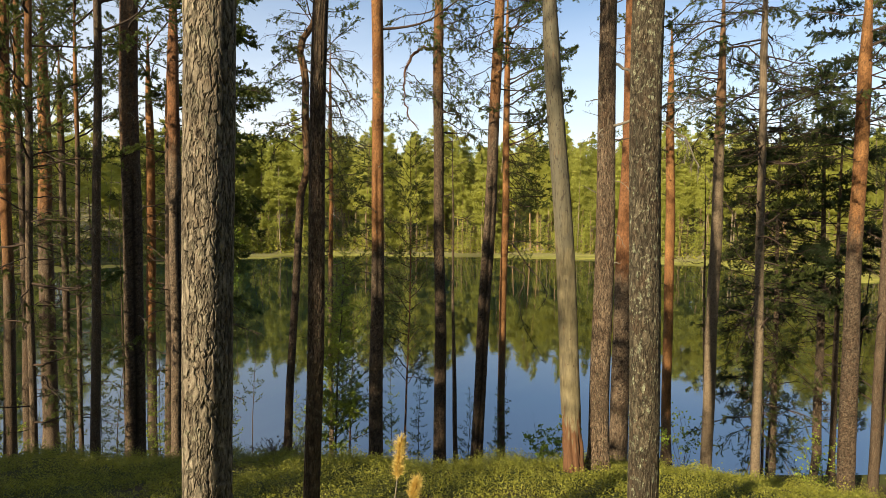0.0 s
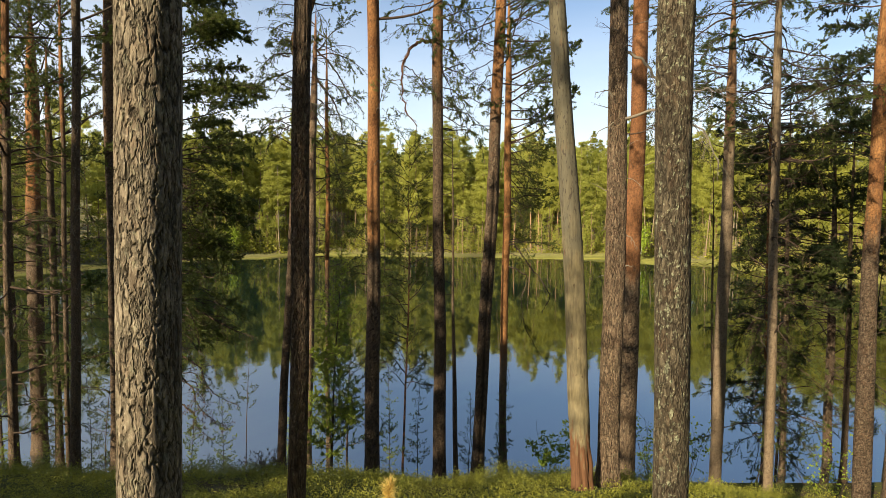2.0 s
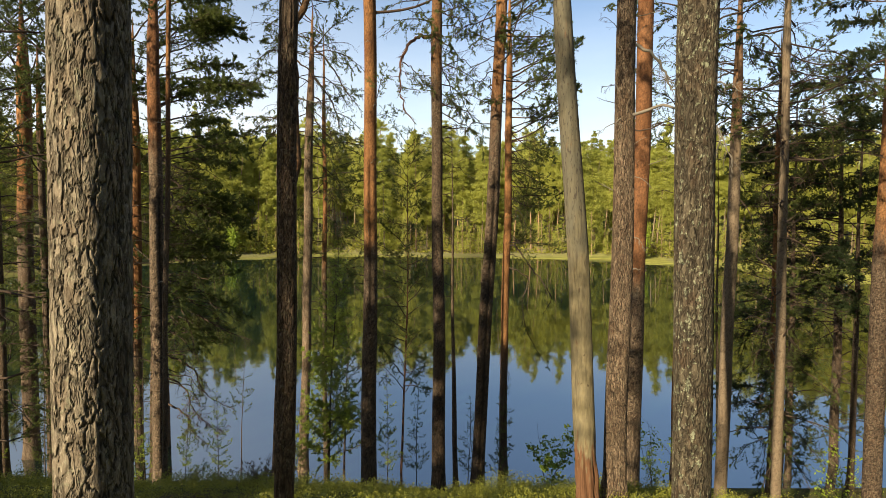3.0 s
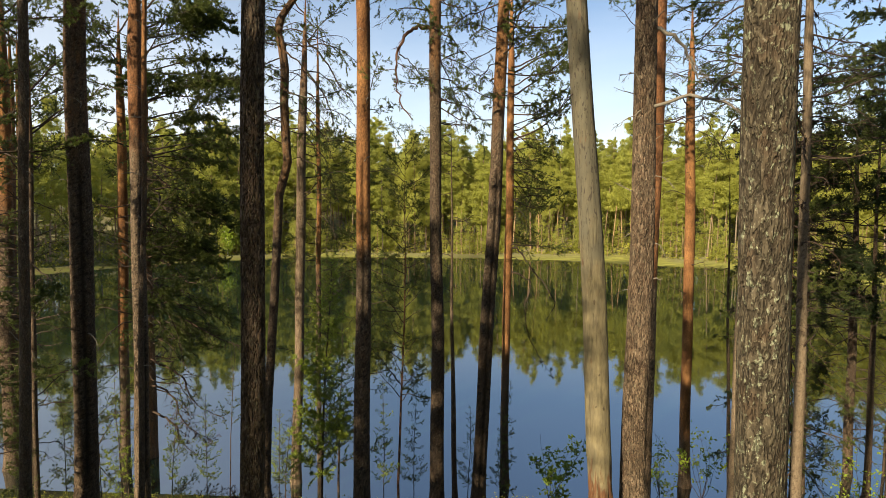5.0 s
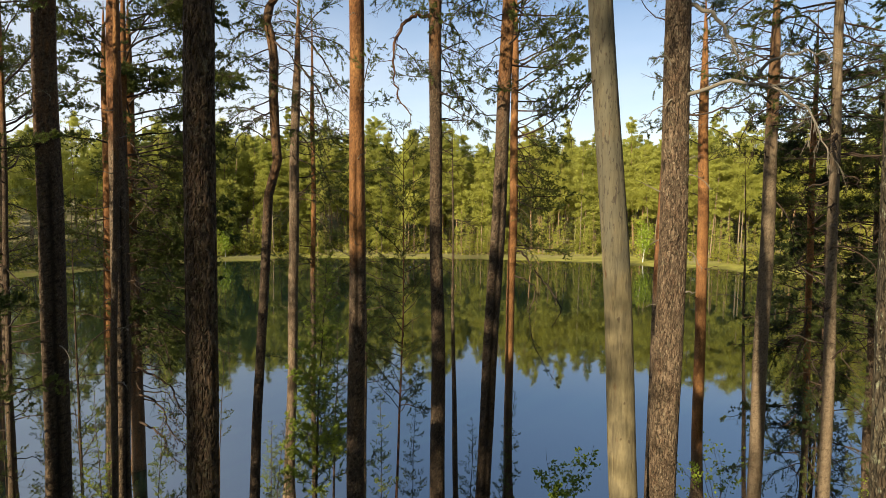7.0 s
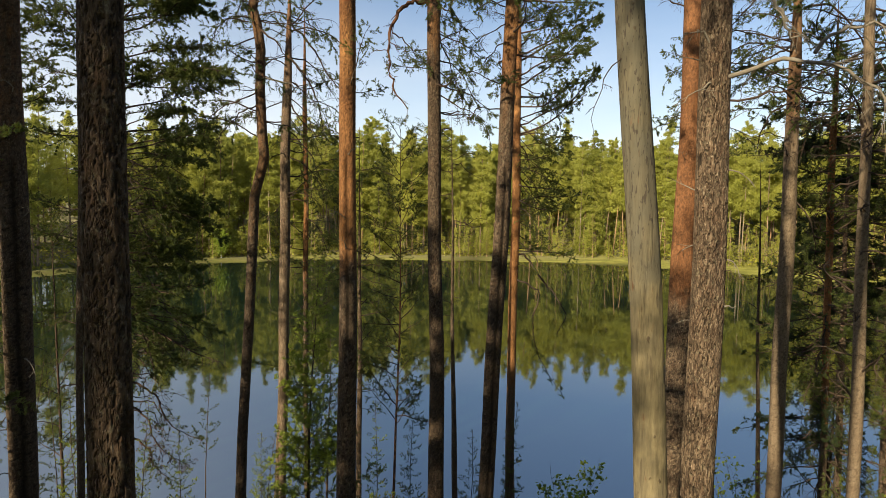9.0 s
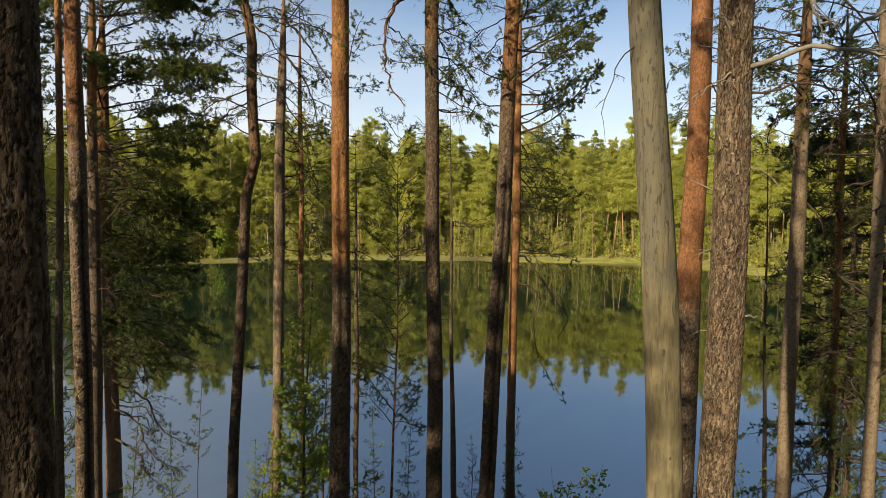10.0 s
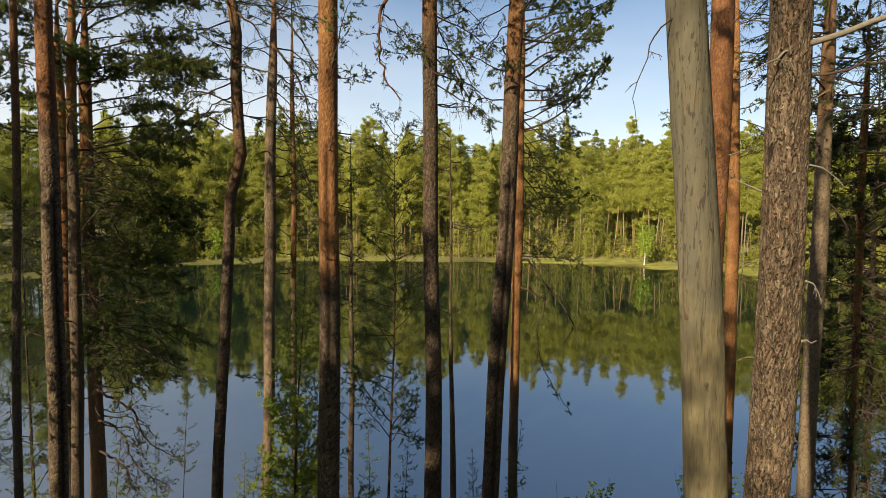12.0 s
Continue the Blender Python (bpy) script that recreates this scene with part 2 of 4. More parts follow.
n = Nodes("lake_water")
wv = n.coords((1.0, 1.6, 1.0))
w1 = n.noise(wv, 0.9, 3.0, 0.5)
w2 = n.noise(wv, 0.12, 2.0, 0.5)
rip = n.math("MULTIPLY", w1, n.ramp(w2, 0.35, 0.7))
bs = n.add("ShaderNodeBsdfPrincipled", Base_Color=(0.005, 0.014, 0.010), Roughness=0.04, IOR=4.8)
n.put(bs.inputs["Normal"], n.bump(rip, 0.045, 0.05))
n.nt.links.new(bs.outputs[0], n.out.inputs["Surface"])
M_WATER = n.mat


# ---------------------------------------------------------------- mesh helpers
def value_noise(x, y, seed=0):
    """Smooth noise in -1..1 on numpy arrays."""
    x, y = np.asarray(x, float), np.asarray(y, float)
    xi, yi = np.floor(x), np.floor(y)
    fx, fy = x - xi, y - yi
    fx, fy = fx * fx * (3 - 2 * fx), fy * fy * (3 - 2 * fy)

    def h(a, b):
        s = np.sin(a * 127.1 + b * 311.7 + seed * 74.7) * 43758.5453
        return (s - np.floor(s)) * 2 - 1
    return (h(xi, yi) * (1 - fx) + h(xi + 1, yi) * fx) * (1 - fy) + (h(xi, yi + 1) * (1 - fx) + h(xi + 1, yi + 1) * fx) * fy


def cell_edges(u, v, wrap, seed):
    """Distance between the two nearest jittered cells, u wrapping round: small in the furrows, large on the plates; and a value for each cell."""
    ui, vi = np.floor(u), np.floor(v)
    d1, d2 = np.full(u.shape, 9.0), np.full(u.shape, 9.0)
    val = np.zeros(u.shape)
    for a in (-1, 0, 1):
        for b in (-1, 0, 1):
            cu, cv = ui + a, vi + b
            key = np.mod(cu, wrap) * 127.1 + cv * 311.7 + seed * 17.3
            ju = np.sin(key) * 43758.5453
            jv = np.sin(key * 1.7 + 5.1) * 24634.634
            ju, jv = ju - np.floor(ju), jv - np.floor(jv)
            d = np.hypot(u - cu - ju, v - cv - jv)
            nearer = d < d1
            d2 = np.where(nearer, d1, np.minimum(d2, d))
            val = np.where(nearer, ju, val)
            d1 = np.where(nearer, d, d1)
    return d2 - d1, val


def mesh_of(name, verts, tris=None, quads=None, material=None, smooth=False, attrs=None):
    me = bpy.data.meshes.new(name)
    verts = np.asarray(verts, np.float32).reshape(-1, 3)
    tris = np.zeros((0, 3), np.int32) if tris is None else np.asarray(tris, np.int32).reshape(-1, 3)
    quads = np.zeros((0, 4), np.int32) if quads is None else np.asarray(quads, np.int32).reshape(-1, 4)
    me.vertices.add(len(verts))
    me.vertices.foreach_set("co", verts.ravel())
    me.loops.add(tris.size + quads.size)
    me.loops.foreach_set("vertex_index", np.concatenate([tris.ravel(), quads.ravel()]))
    me.polygons.add(len(tris) + len(quads))
    starts = np.concatenate([np.arange(len(tris)) * 3, tris.size + np.arange(len(quads)) * 4])
    me.polygons.foreach_set("loop_start", starts.astype(np.int32))
    me.polygons.foreach_set("use_smooth", np.full(len(starts), smooth))
    for key, values in (attrs or {}).items():
        at = me.attributes.new(key, "FLOAT", "POINT")
        at.data.foreach_set("value", np.asarray(values, np.float32))
    me.update(calc_edges=True)
    me.validate()
    if material:
        me.materials.append(material)
    return me


def part_of(name, mesh, parent, label="", m=None):
    ob = new(name, mesh)
    ob.parent = parent
    if m is not None:
        ob.matrix_basis = m
    if label:
        ob["label"] = label
    return ob


def tube(points, radii, sides, close_tip=True):
    """Verts and quads of a tapered tube along points."""
    p = np.asarray(points, float)
    r = np.asarray(radii, float)
    tan = np.gradient(p, axis=0)
    tan /= np.linalg.norm(tan, axis=1)[:, None] + 1e-9
    ref = np.array([0.0, 0.0, 1.0]) if abs(tan[:, 2]).mean() < 0.8 else np.array([1.0, 0.0, 0.0])
    a = np.cross(tan, ref)
    a /= np.linalg.norm(a, axis=1)[:, None] + 1e-9
    b = np.cross(tan, a)
    th = np.arange(sides) * 2 * np.pi / sides
    v = p[:, None] + r[:, None, None] * (a[:, None] * np.cos(th)[None, :, None] + b[:, None] * np.sin(th)[None, :, None])
    k, s = len(p), np.arange(sides)
    q = []
    for i in range(k - 1):
        q.append(np.stack([i * sides + s, (i + 1) * sides + s, (i + 1) * sides + (s + 1) % sides, i * sides + (s + 1) % sides], 1))
    return v.reshape(-1, 3), np.concatenate(q)


class Soup:
    """Gathers tubes and needles."""

    def __init__(self):
        self.v, self.q, self.n = [], [], 0
        self.tufts = []

    def tube(self, points, radii, sides):
        v, q = tube(points, radii, sides)
        self.v.append(v)
        self.q.append(q + self.n)
        self.n += len(v)

    def wood(self, name, mat):
        return mesh_of(name, np.concatenate(self.v), None, np.concatenate(self.q), mat, True)

    def needles(self, name, mat, count, rng, long=0.11, wide=0.02, spread=0.8):
        return needle_mesh(name, self.tufts, mat, count, rng, long, wide, spread)


def needle_mesh(name, tufts, mat, count, rng, long, wide, spread):
    """Each tuft is a small brush of thin blades round a shoot."""
    t = np.array(tufts).reshape(-1, 7)
    k = len(t)
    pos = np.repeat(t[:, :3], count, 0)
    way = np.repeat(t[:, 3:6], count, 0)
    size = np.repeat(t[:, 6], count)[:, None]
    along = rng.random((k * count, 1))
    pos = pos - way * along * long * size * 0.6
    d = way + rng.normal(0, spread, (k * count, 3))
    d /= np.linalg.norm(d, axis=1)[:, None]
    side = np.cross(d, rng.normal(0, 1, (k * count, 3)))
    side /= np.linalg.norm(side, axis=1)[:, None] + 1e-9
    ln = long * size * rng.uniform(0.7, 1.2, (k * count, 1))
    wd = wide * size
    v = np.stack([pos - side * wd * 0.5, pos + side * wd * 0.5, pos + d * ln], 1).reshape(-1, 3)
    return mesh_of(name, v, np.arange(k * count * 3).reshape(-1, 3), None, mat, False)


def bent(start, way, length, rng, steps=8, wiggle=0.12, droop=0.0):
    """A wandering line from start."""
    p, d = [np.array(start, float)], np.array(way, float)
    d /= np.linalg.norm(d)
    for i in range(steps):
        d = d + rng.normal(0, wiggle, 3) + np.array([0, 0, -droop / steps])
        d /= np.linalg.norm(d)
        p.append(p[-1] + d * length / steps)
    return np.array(p)


def sprout(soup, line, r0, rng, twigs=10, twig=0.6, first=0.25, sub=3, tuft=1.0, each=3, droop=0.2, bare=0.0, flat=0.35, sides=6, rise=0.0):
    """A limb along line with side twigs, smaller twigs on those, and needle tufts at their outer ends."""
    k = len(line)
    soup.tube(line, np.linspace(r0, r0 * 0.22, k), sides)
    seg = np.linalg.norm(line[-1] - line[0])

    def tufts_on(tw, count):
        if tuft <= 0:
            return
        for j in range(count):
            f = 1 - 0.75 * j / max(1, count)
            i = f * (len(tw) - 1)
            i0 = min(int(i), len(tw) - 2)
            q = tw[i0] + (tw[i0 + 1] - tw[i0]) * (i - i0)
            d = tw[i0 + 1] - tw[i0]
            d = d / (np.linalg.norm(d) + 1e-9) + np.array([0, 0, 0.35])
            soup.tufts.append([*q, *(d / np.linalg.norm(d)), tuft * rng.uniform(0.75, 1.25)])

    for j in range(twigs):
        f = first + (1 - first) * (j + rng.random()) / twigs
        i = min(int(f * (k - 1)), k - 2)
        start = line[i] + (line[i + 1] - line[i]) * (f * (k - 1) - i)
        axis = line[i + 1] - line[i]
        axis = axis / np.linalg.norm(axis)
        side = np.cross(axis, [0, 0, 1.0])
        side = side / (np.linalg.norm(side) + 1e-6) * (1 if j % 2 else -1)
        d = axis * rng.uniform(0.4, 0.9) + side * rng.uniform(0.5, 1.0) + np.array([0, 0, rise + rng.normal(0, flat)])
        ln = twig * (1.1 - 0.6 * f) * rng.uniform(0.6, 1.25)
        tw = bent(start, d, ln, rng, 4, 0.18, droop)
        rr = max(0.004, r0 * 0.32 * (1.1 - 0.6 * f))
        soup.tube(tw, np.linspace(rr, 0.003, 5), 3)
        live = rng.random() > bare
        if live:
            tufts_on(tw, each)
        for s in range(sub):
            i2 = rng.integers(1, 4)
            d2 = (tw[i2 + 1] - tw[i2]) / (ln / 4) + rng.normal(0, 0.55, 3)
            t2 = bent(tw[i2], d2, ln * rng.uniform(0.3, 0.6), rng, 1, 0.2, droop)
            soup.tube(t2, np.linspace(rr * 0.5, 0.0025, 2), 3)
            if live:
                tufts_on(t2, max(1, each - 1))
    if bare < 1:
        tufts_on(line, each)


# ---------------------------------------------------------------- the lie of the land
LAKE_X, LAKE_Y, LAKE_RX, LAKE_RY = 5.0, 71.5, 68.0, 44.5
BANK_S = [0.0, 2.0, 4.0, 6.0, 8.4, 10.3, 11.5, 13.0, 15.0, 19.0, 30.0, 60.0, 400.0]
BANK_Z = [0.0, 0.9, 1.8, 2.8, 4.05, 5.3, 5.98, 6.62, 7.15, 7.7, 8.3, 9.5, 14.0]


def meadow(x):
    """Width of the grassy flat between the far woods and the water."""
    return np.interp(x, [-60, -35, -7, 7, 20, 30, 36, 60], [4.5, 4.0, 2.8, 3.2, 5.0, 6.0, 7.0, 9.0])


def beyond_shore(x, y):
    """Metres outside the waterline; negative in the lake."""
    dx, dy = (x - LAKE_X) / LAKE_RX, (y - LAKE_Y) / LAKE_RY
    rr = np.hypot(dx, dy) + 1e-6
    scale = np.hypot(dx / rr * LAKE_RX, dy / rr * LAKE_RY)
    s = (rr - 1) * scale
    near = (1 - np.clip((np.abs(x) - 24) / 16, 0, 1)) * np.clip((50 - y) / 10, 0, 1)
    s = s * (1 - near) + (24.0 + 0.0015 * x * x - y) * near
    s = s + meadow(x) * np.clip((y - 62) / 15, 0, 1)
    return s + 1.2 * value_noise(x / 9.0, y / 9.0, 3) * np.clip((y - 40) / 20, 0.15, 1)


def land(x, y):
    x, y = np.asarray(x, float), np.asarray(y, float)
    s = beyond_shore(x, y)
    near = np.interp(s, BANK_S, BANK_Z)
    near = near - (np.clip(x - 4.0, 0, 9) * 0.10 + np.clip(x - 8.3, 0, 4) * 0.25) * np.clip(s / 6, 0, 1)
    near = near - np.clip(-4.0 - x, 0, 8) * 0.03 * np.clip(s / 6, 0, 1)
    b = s - meadow(x)
    far = np.where(b < 5, 0.04 * s, 0.04 * (5 + meadow(x)) + (b - 5) * 0.22)
    far = np.where(b > 30, 0.04 * (5 + meadow(x)) + 25 * 0.22 + (b - 30) * 0.03, far) + 1.2 * value_noise(x / 30, y / 30, 5) * np.clip((s - 5) / 25, 0, 1)
    side = np.clip((y - 45) / 30, 0, 1)
    z = near * (1 - side) + far * side
    z = np.where(s < 0, np.maximum(s * 0.22, -3.0), z)
    close = np.clip((45 - y) / 10, 0, 1) * np.clip(s / 3, 0, 1)
    z = z + close * (0.12 * value_noise(x / 1.7, y / 1.7, 7) + 0.06 * value_noise(x / 0.6, y / 0.6, 9))
    return z


def steps_of(lo, a, b, hi, fine, coarse):
    left = [a]
    d = fine
    while left[-1] > lo:
        d = min(d * 1.22, coarse + 0.06 * abs(left[-1] - a))
        left.append(left[-1] - d)
    right = [b]
    d = fine
    while right[-1] < hi:
        d = min(d * 1.22, coarse + 0.06 * abs(right[-1] - b))
        right.append(right[-1] + d)
    return np.array(left[::-1][:-1] + list(np.arange(a, b, fine)) + right)


gx = steps_of(-1500, -17, 17, 1500, 0.3, 3.0)
gy = steps_of(-600, 3, 29, 1800, 0.3, 3.0)
GX, GY = np.meshgrid(gx, gy)
GZ = land(GX, GY)
GS = beyond_shore(GX, GY)
i0 = (np.arange(len(gy) - 1)[:, None] * len(gx) + np.arange(len(gx) - 1)[None, :]).ravel()
ground_mesh = mesh_of("ground", np.stack([GX, GY, GZ], -1), None, np.stack([i0, i0 + 1, i0 + 1 + len(gx), i0 + len(gx)], 1), M_GROUND, True,
                      {"shore": (np.clip((GX + 60) / 45, 0.25, 1) * np.clip(GS + 0.5, 0, 1) * np.clip(4 + meadow(GX) - GS, 0, 1) * (GY > 60)).ravel(), "heath": (np.clip((GS - meadow(GX) - 3) / 3, 0, 0.8) * np.clip((GY - 45) / 15, 0, 1)).ravel(), "wet": np.clip(0.3 - GS, 0, 1).ravel()})
tagged(new("ground", ground_mesh), "mossy forest floor sloping down to the lake", "ground", kind="structure")

th = np.linspace(0, 2 * np.pi, 96, endpoint=False)
ring = np.stack([LAKE_X + (LAKE_RX + 8) * np.cos(th), LAKE_Y + (LAKE_RY + 8) * np.sin(th), np.zeros(96)], 1)
wv_ = np.concatenate([[[LAKE_X, LAKE_Y, 0.0]], ring])
wt = np.stack([np.zeros(96, int), 1 + np.arange(96), 1 + (np.arange(96) + 1) % 96], 1)
tagged(new("water", mesh_of("water", wv_, wt, None, M_WATER, True)), "still dark lake mirroring forest and sky", "lake", kind="structure")


# ---------------------------------------------------------------- branches shared by the pines
rng = np.random.default_rng(11)
LIVE, DROOP, DEAD, SMALL, SPRIG = [], [], [], [], []


def keep(store, soup, count, mat, wood=M_TWIG, long=0.115, wide=0.021, spread=0.75):
    store.append((soup.wood("branch", wood), soup.needles("needles", mat, count, rng, long, wide, spread) if soup.tufts else None))


for k in range(7):      # live boughs, about 2.4 m, tufted towards the ends
    s = Soup()
    sprout(s, bent((0, 0, 0), (1, 0, 0.12), 2.4, rng, 9, 0.13, -0.12), 0.028, rng, 14, 0.75, 0.25, 4, 0.85, 4, -0.1, 0.06)
    keep(LIVE, s, 22, M_NEEDLE, long=0.066, wide=0.017, spread=1.5)
for k in range(6):      # sparse drooping boughs with many bare twigs
    s = Soup()
    sprout(s, bent((0, 0, 0), (1, 0, 0.05), 2.2, rng, 9, 0.2, 0.8), 0.022, rng, 11, 0.7, 0.2, 3, 0.9, 4, 0.5, 0.4)
    keep(DROOP, s, 18, M_NEEDLE, long=0.064, wide=0.016, spread=1.5)
for k in range(5):      # dead, twisted boughs
    s = Soup()
    sprout(s, bent((0, 0, 0), (1, 0, 0.1), 1.7, rng, 10, 0.26, 0.5), 0.018, rng, 9, 0.5, 0.15, 2, 0, 0, 0.4, 1.0)
    keep(DEAD, s, 0, M_NEEDLE)
for k in range(5):      # short dead stubs
    s = Soup()
    sprout(s, bent((0, 0, 0), (1, 0, 0.1), 0.5, rng, 5, 0.25, 0.2), 0.012, rng, 2, 0.2, 0.4, 0, 0, 0, 0.2, 1.0, sides=5)
    keep(SMALL, s, 0, M_NEEDLE, M_DEADTWIG)
PLUME = []
for k in range(6):      # long flat boughs with needles in level sprays
    s = Soup()
    sprout(s, bent((0, 0, 0), (1, 0, 0.1), 3.0, rng, 10, 0.09, 0.12), 0.03, rng, 26, 0.90, 0.36, 6, 0.95, 4, 0.05, 0.10, 0.09)
    keep(PLUME, s, 24, M_NEEDLE, long=0.07, wide=0.019, spread=1.4)
# the same boughs with the darkened needles, shade put into the colour
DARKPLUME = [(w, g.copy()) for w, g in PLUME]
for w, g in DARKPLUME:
    g.materials[0] = M_SHADENEEDLE
SPRIGB = []
for k in range(4):      # sapling boughs, 1 m
    s = Soup()
    sprout(s, bent((0, 0, 0), (1, 0, 0.15), 1.0, rng, 6, 0.1, -0.2), 0.009, rng, 9, 0.36, 0.12, 2, 0.9, 4, -0.1, 0.05, sides=4)
    keep(SPRIG, s, 12, M_NEEDLE, long=0.062, wide=0.0115, spread=1.2)
    SPRIGB.append((SPRIG[-1][0], SPRIG[-1][1].copy()))
    SPRIGB[-1][1].materials[0] = M_BRIGHT


def hang(tree, store, rng, at, yaw, pitch, size, roll=0.5):
    wood, green = store[rng.integers(len(store))]
    m = Matrix.LocRotScale(at, Euler((rng.uniform(-roll, roll), -radians(pitch), radians(yaw))), (size, size, size))
    br = part_of("branch", wood, tree, "", m)
    if green:
        part_of("needles", green, br, "green needle tufts")
    return br


# ---------------------------------------------------------------- pines
def smooth_step(z, a, b):
    t = np.clip((z - a) / (b - a + 1e-9), 0, 1)
    return t * t * (3 - 2 * t)


def pine(label, x8, y, slope, dia, seed, rust=(99, 100, 1.0), rust_low=0.0, top=None, detail=0, fine=(0, 0), mat=None, curve=None, flare=0.35, rot=None, sides=None, taper=0.0075,
         ridge=None, base=None, relief=0.8):
    """A pine whose trunk passes x8 at 8 m height; dia is its thickness there at about eye level. Returns the Empty at its base and the trunk's axis."""
    rr = np.random.default_rng(seed)
    zb = float(land(x8 + slope * (-3), y)) - 0.15 if base is None else base
    zt = zb + 19.0 + rr.uniform(-1, 2) if top is None else top
    if detail:
        lo, hi = fine
        gap = 0.009 if detail == 2 else 0.03
        zs = np.concatenate([np.arange(zb, lo, 0.12), np.arange(max(lo, zb), hi, gap), np.arange(hi, zt, 0.25), [zt]])
    else:
        zs = np.concatenate([np.arange(zb, zb + 1.5, 0.12), np.arange(zb + 1.5, zt, 0.3), [zt]])
    sides = sides or (132 if detail == 2 else 36 if detail == 1 else 14)
    bow = 0.022 * np.sin((zs - zb) * 0.45 + rr.uniform(0, 6)) + 0.012 * np.sin((zs - zb) * 1.1 + rr.uniform(0, 6))
    bow_y = 0.04 * np.sin((zs - zb) * 0.3 + rr.uniform(0, 6))
    bow = bow - np.interp(10.0, zs, bow)
    cx = x8 + slope * (zs - 8.0) + bow
    cy = y + bow_y - np.interp(10.0, zs, bow_y)
    if curve:
        cz, co = zip(*curve)
        cx = cx - bow + np.interp(zs, cz, co)
    r = dia / 2 * np.clip(1 - taper * 2.6 * (zs - 11.0), 0.2, 2)
    r = r * (1 + flare * np.exp(-(zs - zb) / 0.35)) * np.clip(((zt - zs) / max(1.5, min(zt - zb - 3, 11 if zt < 17.6 else 4))), 0.03, 1) ** 0.75
    th = np.arange(sides) * 2 * np.pi / sides
    TH, ZZ = np.meshgrid(th, zs)
    R = np.repeat(r[:, None], sides, 1)
    R = R * (1 + 0.05 * np.sin(TH * 2 + ZZ * 0.4 + seed) + 0.03 * np.sin(TH * 3 - ZZ * 0.7 + seed))
    R = R + (np.exp(-(ZZ - zb) / 0.45) * (0.15 if rot else 0.35) * dia * np.clip(np.sin(TH * 4 + seed), 0, 1))
    plate = np.ones_like(R)
    low = 1 - smooth_step(ZZ, rust[0], rust[1]) * rust[2]
    if detail and rot is None:
        wrap = max(6, round(np.pi * dia / 0.05))
        U = TH / (2 * np.pi) * wrap
        wu = 0.15 * np.sin(ZZ * 1.1 + TH * 2) + 0.30 * value_noise(np.cos(TH) * 3 + 9, ZZ * 7 + np.sin(TH) * 3, seed) + 0.20 * value_noise(np.cos(TH) * 8, ZZ * 34 + np.sin(TH) * 8, seed + 1)
        wv = 0.5 * value_noise(np.cos(TH) * 5 + 4, ZZ * 6 + np.sin(TH) * 5, seed + 2) + 0.2 * value_noise(np.cos(TH) * 14, ZZ * 25 + np.sin(TH) * 14, seed + 3)
        e, val = cell_edges(U + wu, ZZ / 0.19 + wv, wrap, seed)
        pl = smooth_step(e, 0.01, 0.13)
        flake = value_noise(U * 1.7, ZZ / 0.07, seed + 8) + 0.7 * value_noise(U * 3.3, ZZ / 0.03, seed + 9)
        flake = np.tanh(3 * flake) * 0.8
        plate = (1 - 0.95 * relief ** 0.5 * (1 - pl)) * (0.80 + 0.14 * np.clip(flake, -1, 1) + 0.12 * (val - 0.5))
        amp = (0.0105 if detail == 2 else 0.009) * relief
        rough = value_noise(U * 2.2, ZZ / 0.035, seed + 5) + 0.6 * value_noise(U * 4.5, ZZ / 0.018, seed + 6)
        R = R + amp * low * (0.07 * rough + 0.10 * flake + pl * (0.75 + 0.45 * val) - 0.75)
    if ridge:           # a long scar or a second stem grown into the first
        z1, z2, ang, wide, amt = ridge
        dth = np.arctan2(np.sin(TH - ang), np.cos(TH - ang))
        on = smooth_step(ZZ, z1 - 0.15, z1 + 0.3) * (1 - smooth_step(ZZ, z2 - 0.2, z2 + 0.1))
        R = R * (1 + amt * on * np.exp(-(dth / wide) ** 2) - 0.22 * on * np.exp(-((dth - wide * 1.8) / 0.2) ** 2))
        plate = plate * (1 - 0.85 * on * np.exp(-((dth - wide * 1.8) / 0.22) ** 2))
    if rot:             # dead wood: long shallow flutes, splintered below
        R = R * (1 + 0.012 * np.sin(TH * 7 + 0.6 * np.sin(ZZ)) + 0.006 * np.sin(TH * 13 + ZZ))
        R = R + 0.012 * smooth_step(value_noise(TH * 1.6 + 3, ZZ * 2.2, seed + 3), 0.55, 0.95) * np.cos(TH * 0.5)
        R = R - 0.012 * smooth_step(np.sin(TH * 2.0 + 0.9 * np.sin(ZZ * 0.8) + 1.0), 0.96, 1.0)
        R = R - 0.05 * (1 - smooth_step(ZZ, rot - 0.5, rot + 0.4)) * (0.45 + 0.3 * np.sin(TH * 7 + 2 * np.sin(ZZ * 2)) + 0.4 * value_noise(TH * 6, ZZ * 2.5, seed + 2))
    X = cx[:, None] + R * np.cos(TH)
    Y = cy[:, None] + R * np.sin(TH)
    k, s = len(zs), np.arange(sides)
    q = (np.arange(k - 1)[:, None, None] * sides + np.stack([s, (s + 1) % sides, (s + 1) % sides + sides, s + sides], 1)[None]).reshape(-1, 4)
    bx = cx[0]
    tree = new("pine_tree")
    tree.location = (bx, y, zb)
    attrs = {"plate": plate.ravel(), "rust": np.clip(rust_low + smooth_step(ZZ, rust[0], rust[1]) * rust[2], 0, 1).ravel()}
    if rot:
        attrs["rot"] = (1 - smooth_step(ZZ + 0.12 * np.sin(TH * 3), rot - 0.7, rot + 0.5)).ravel()
        # on the snag this masks the darkened upper trunk
        attrs["rust"] = smooth_step(ZZ, 10.5, 12.0).ravel()
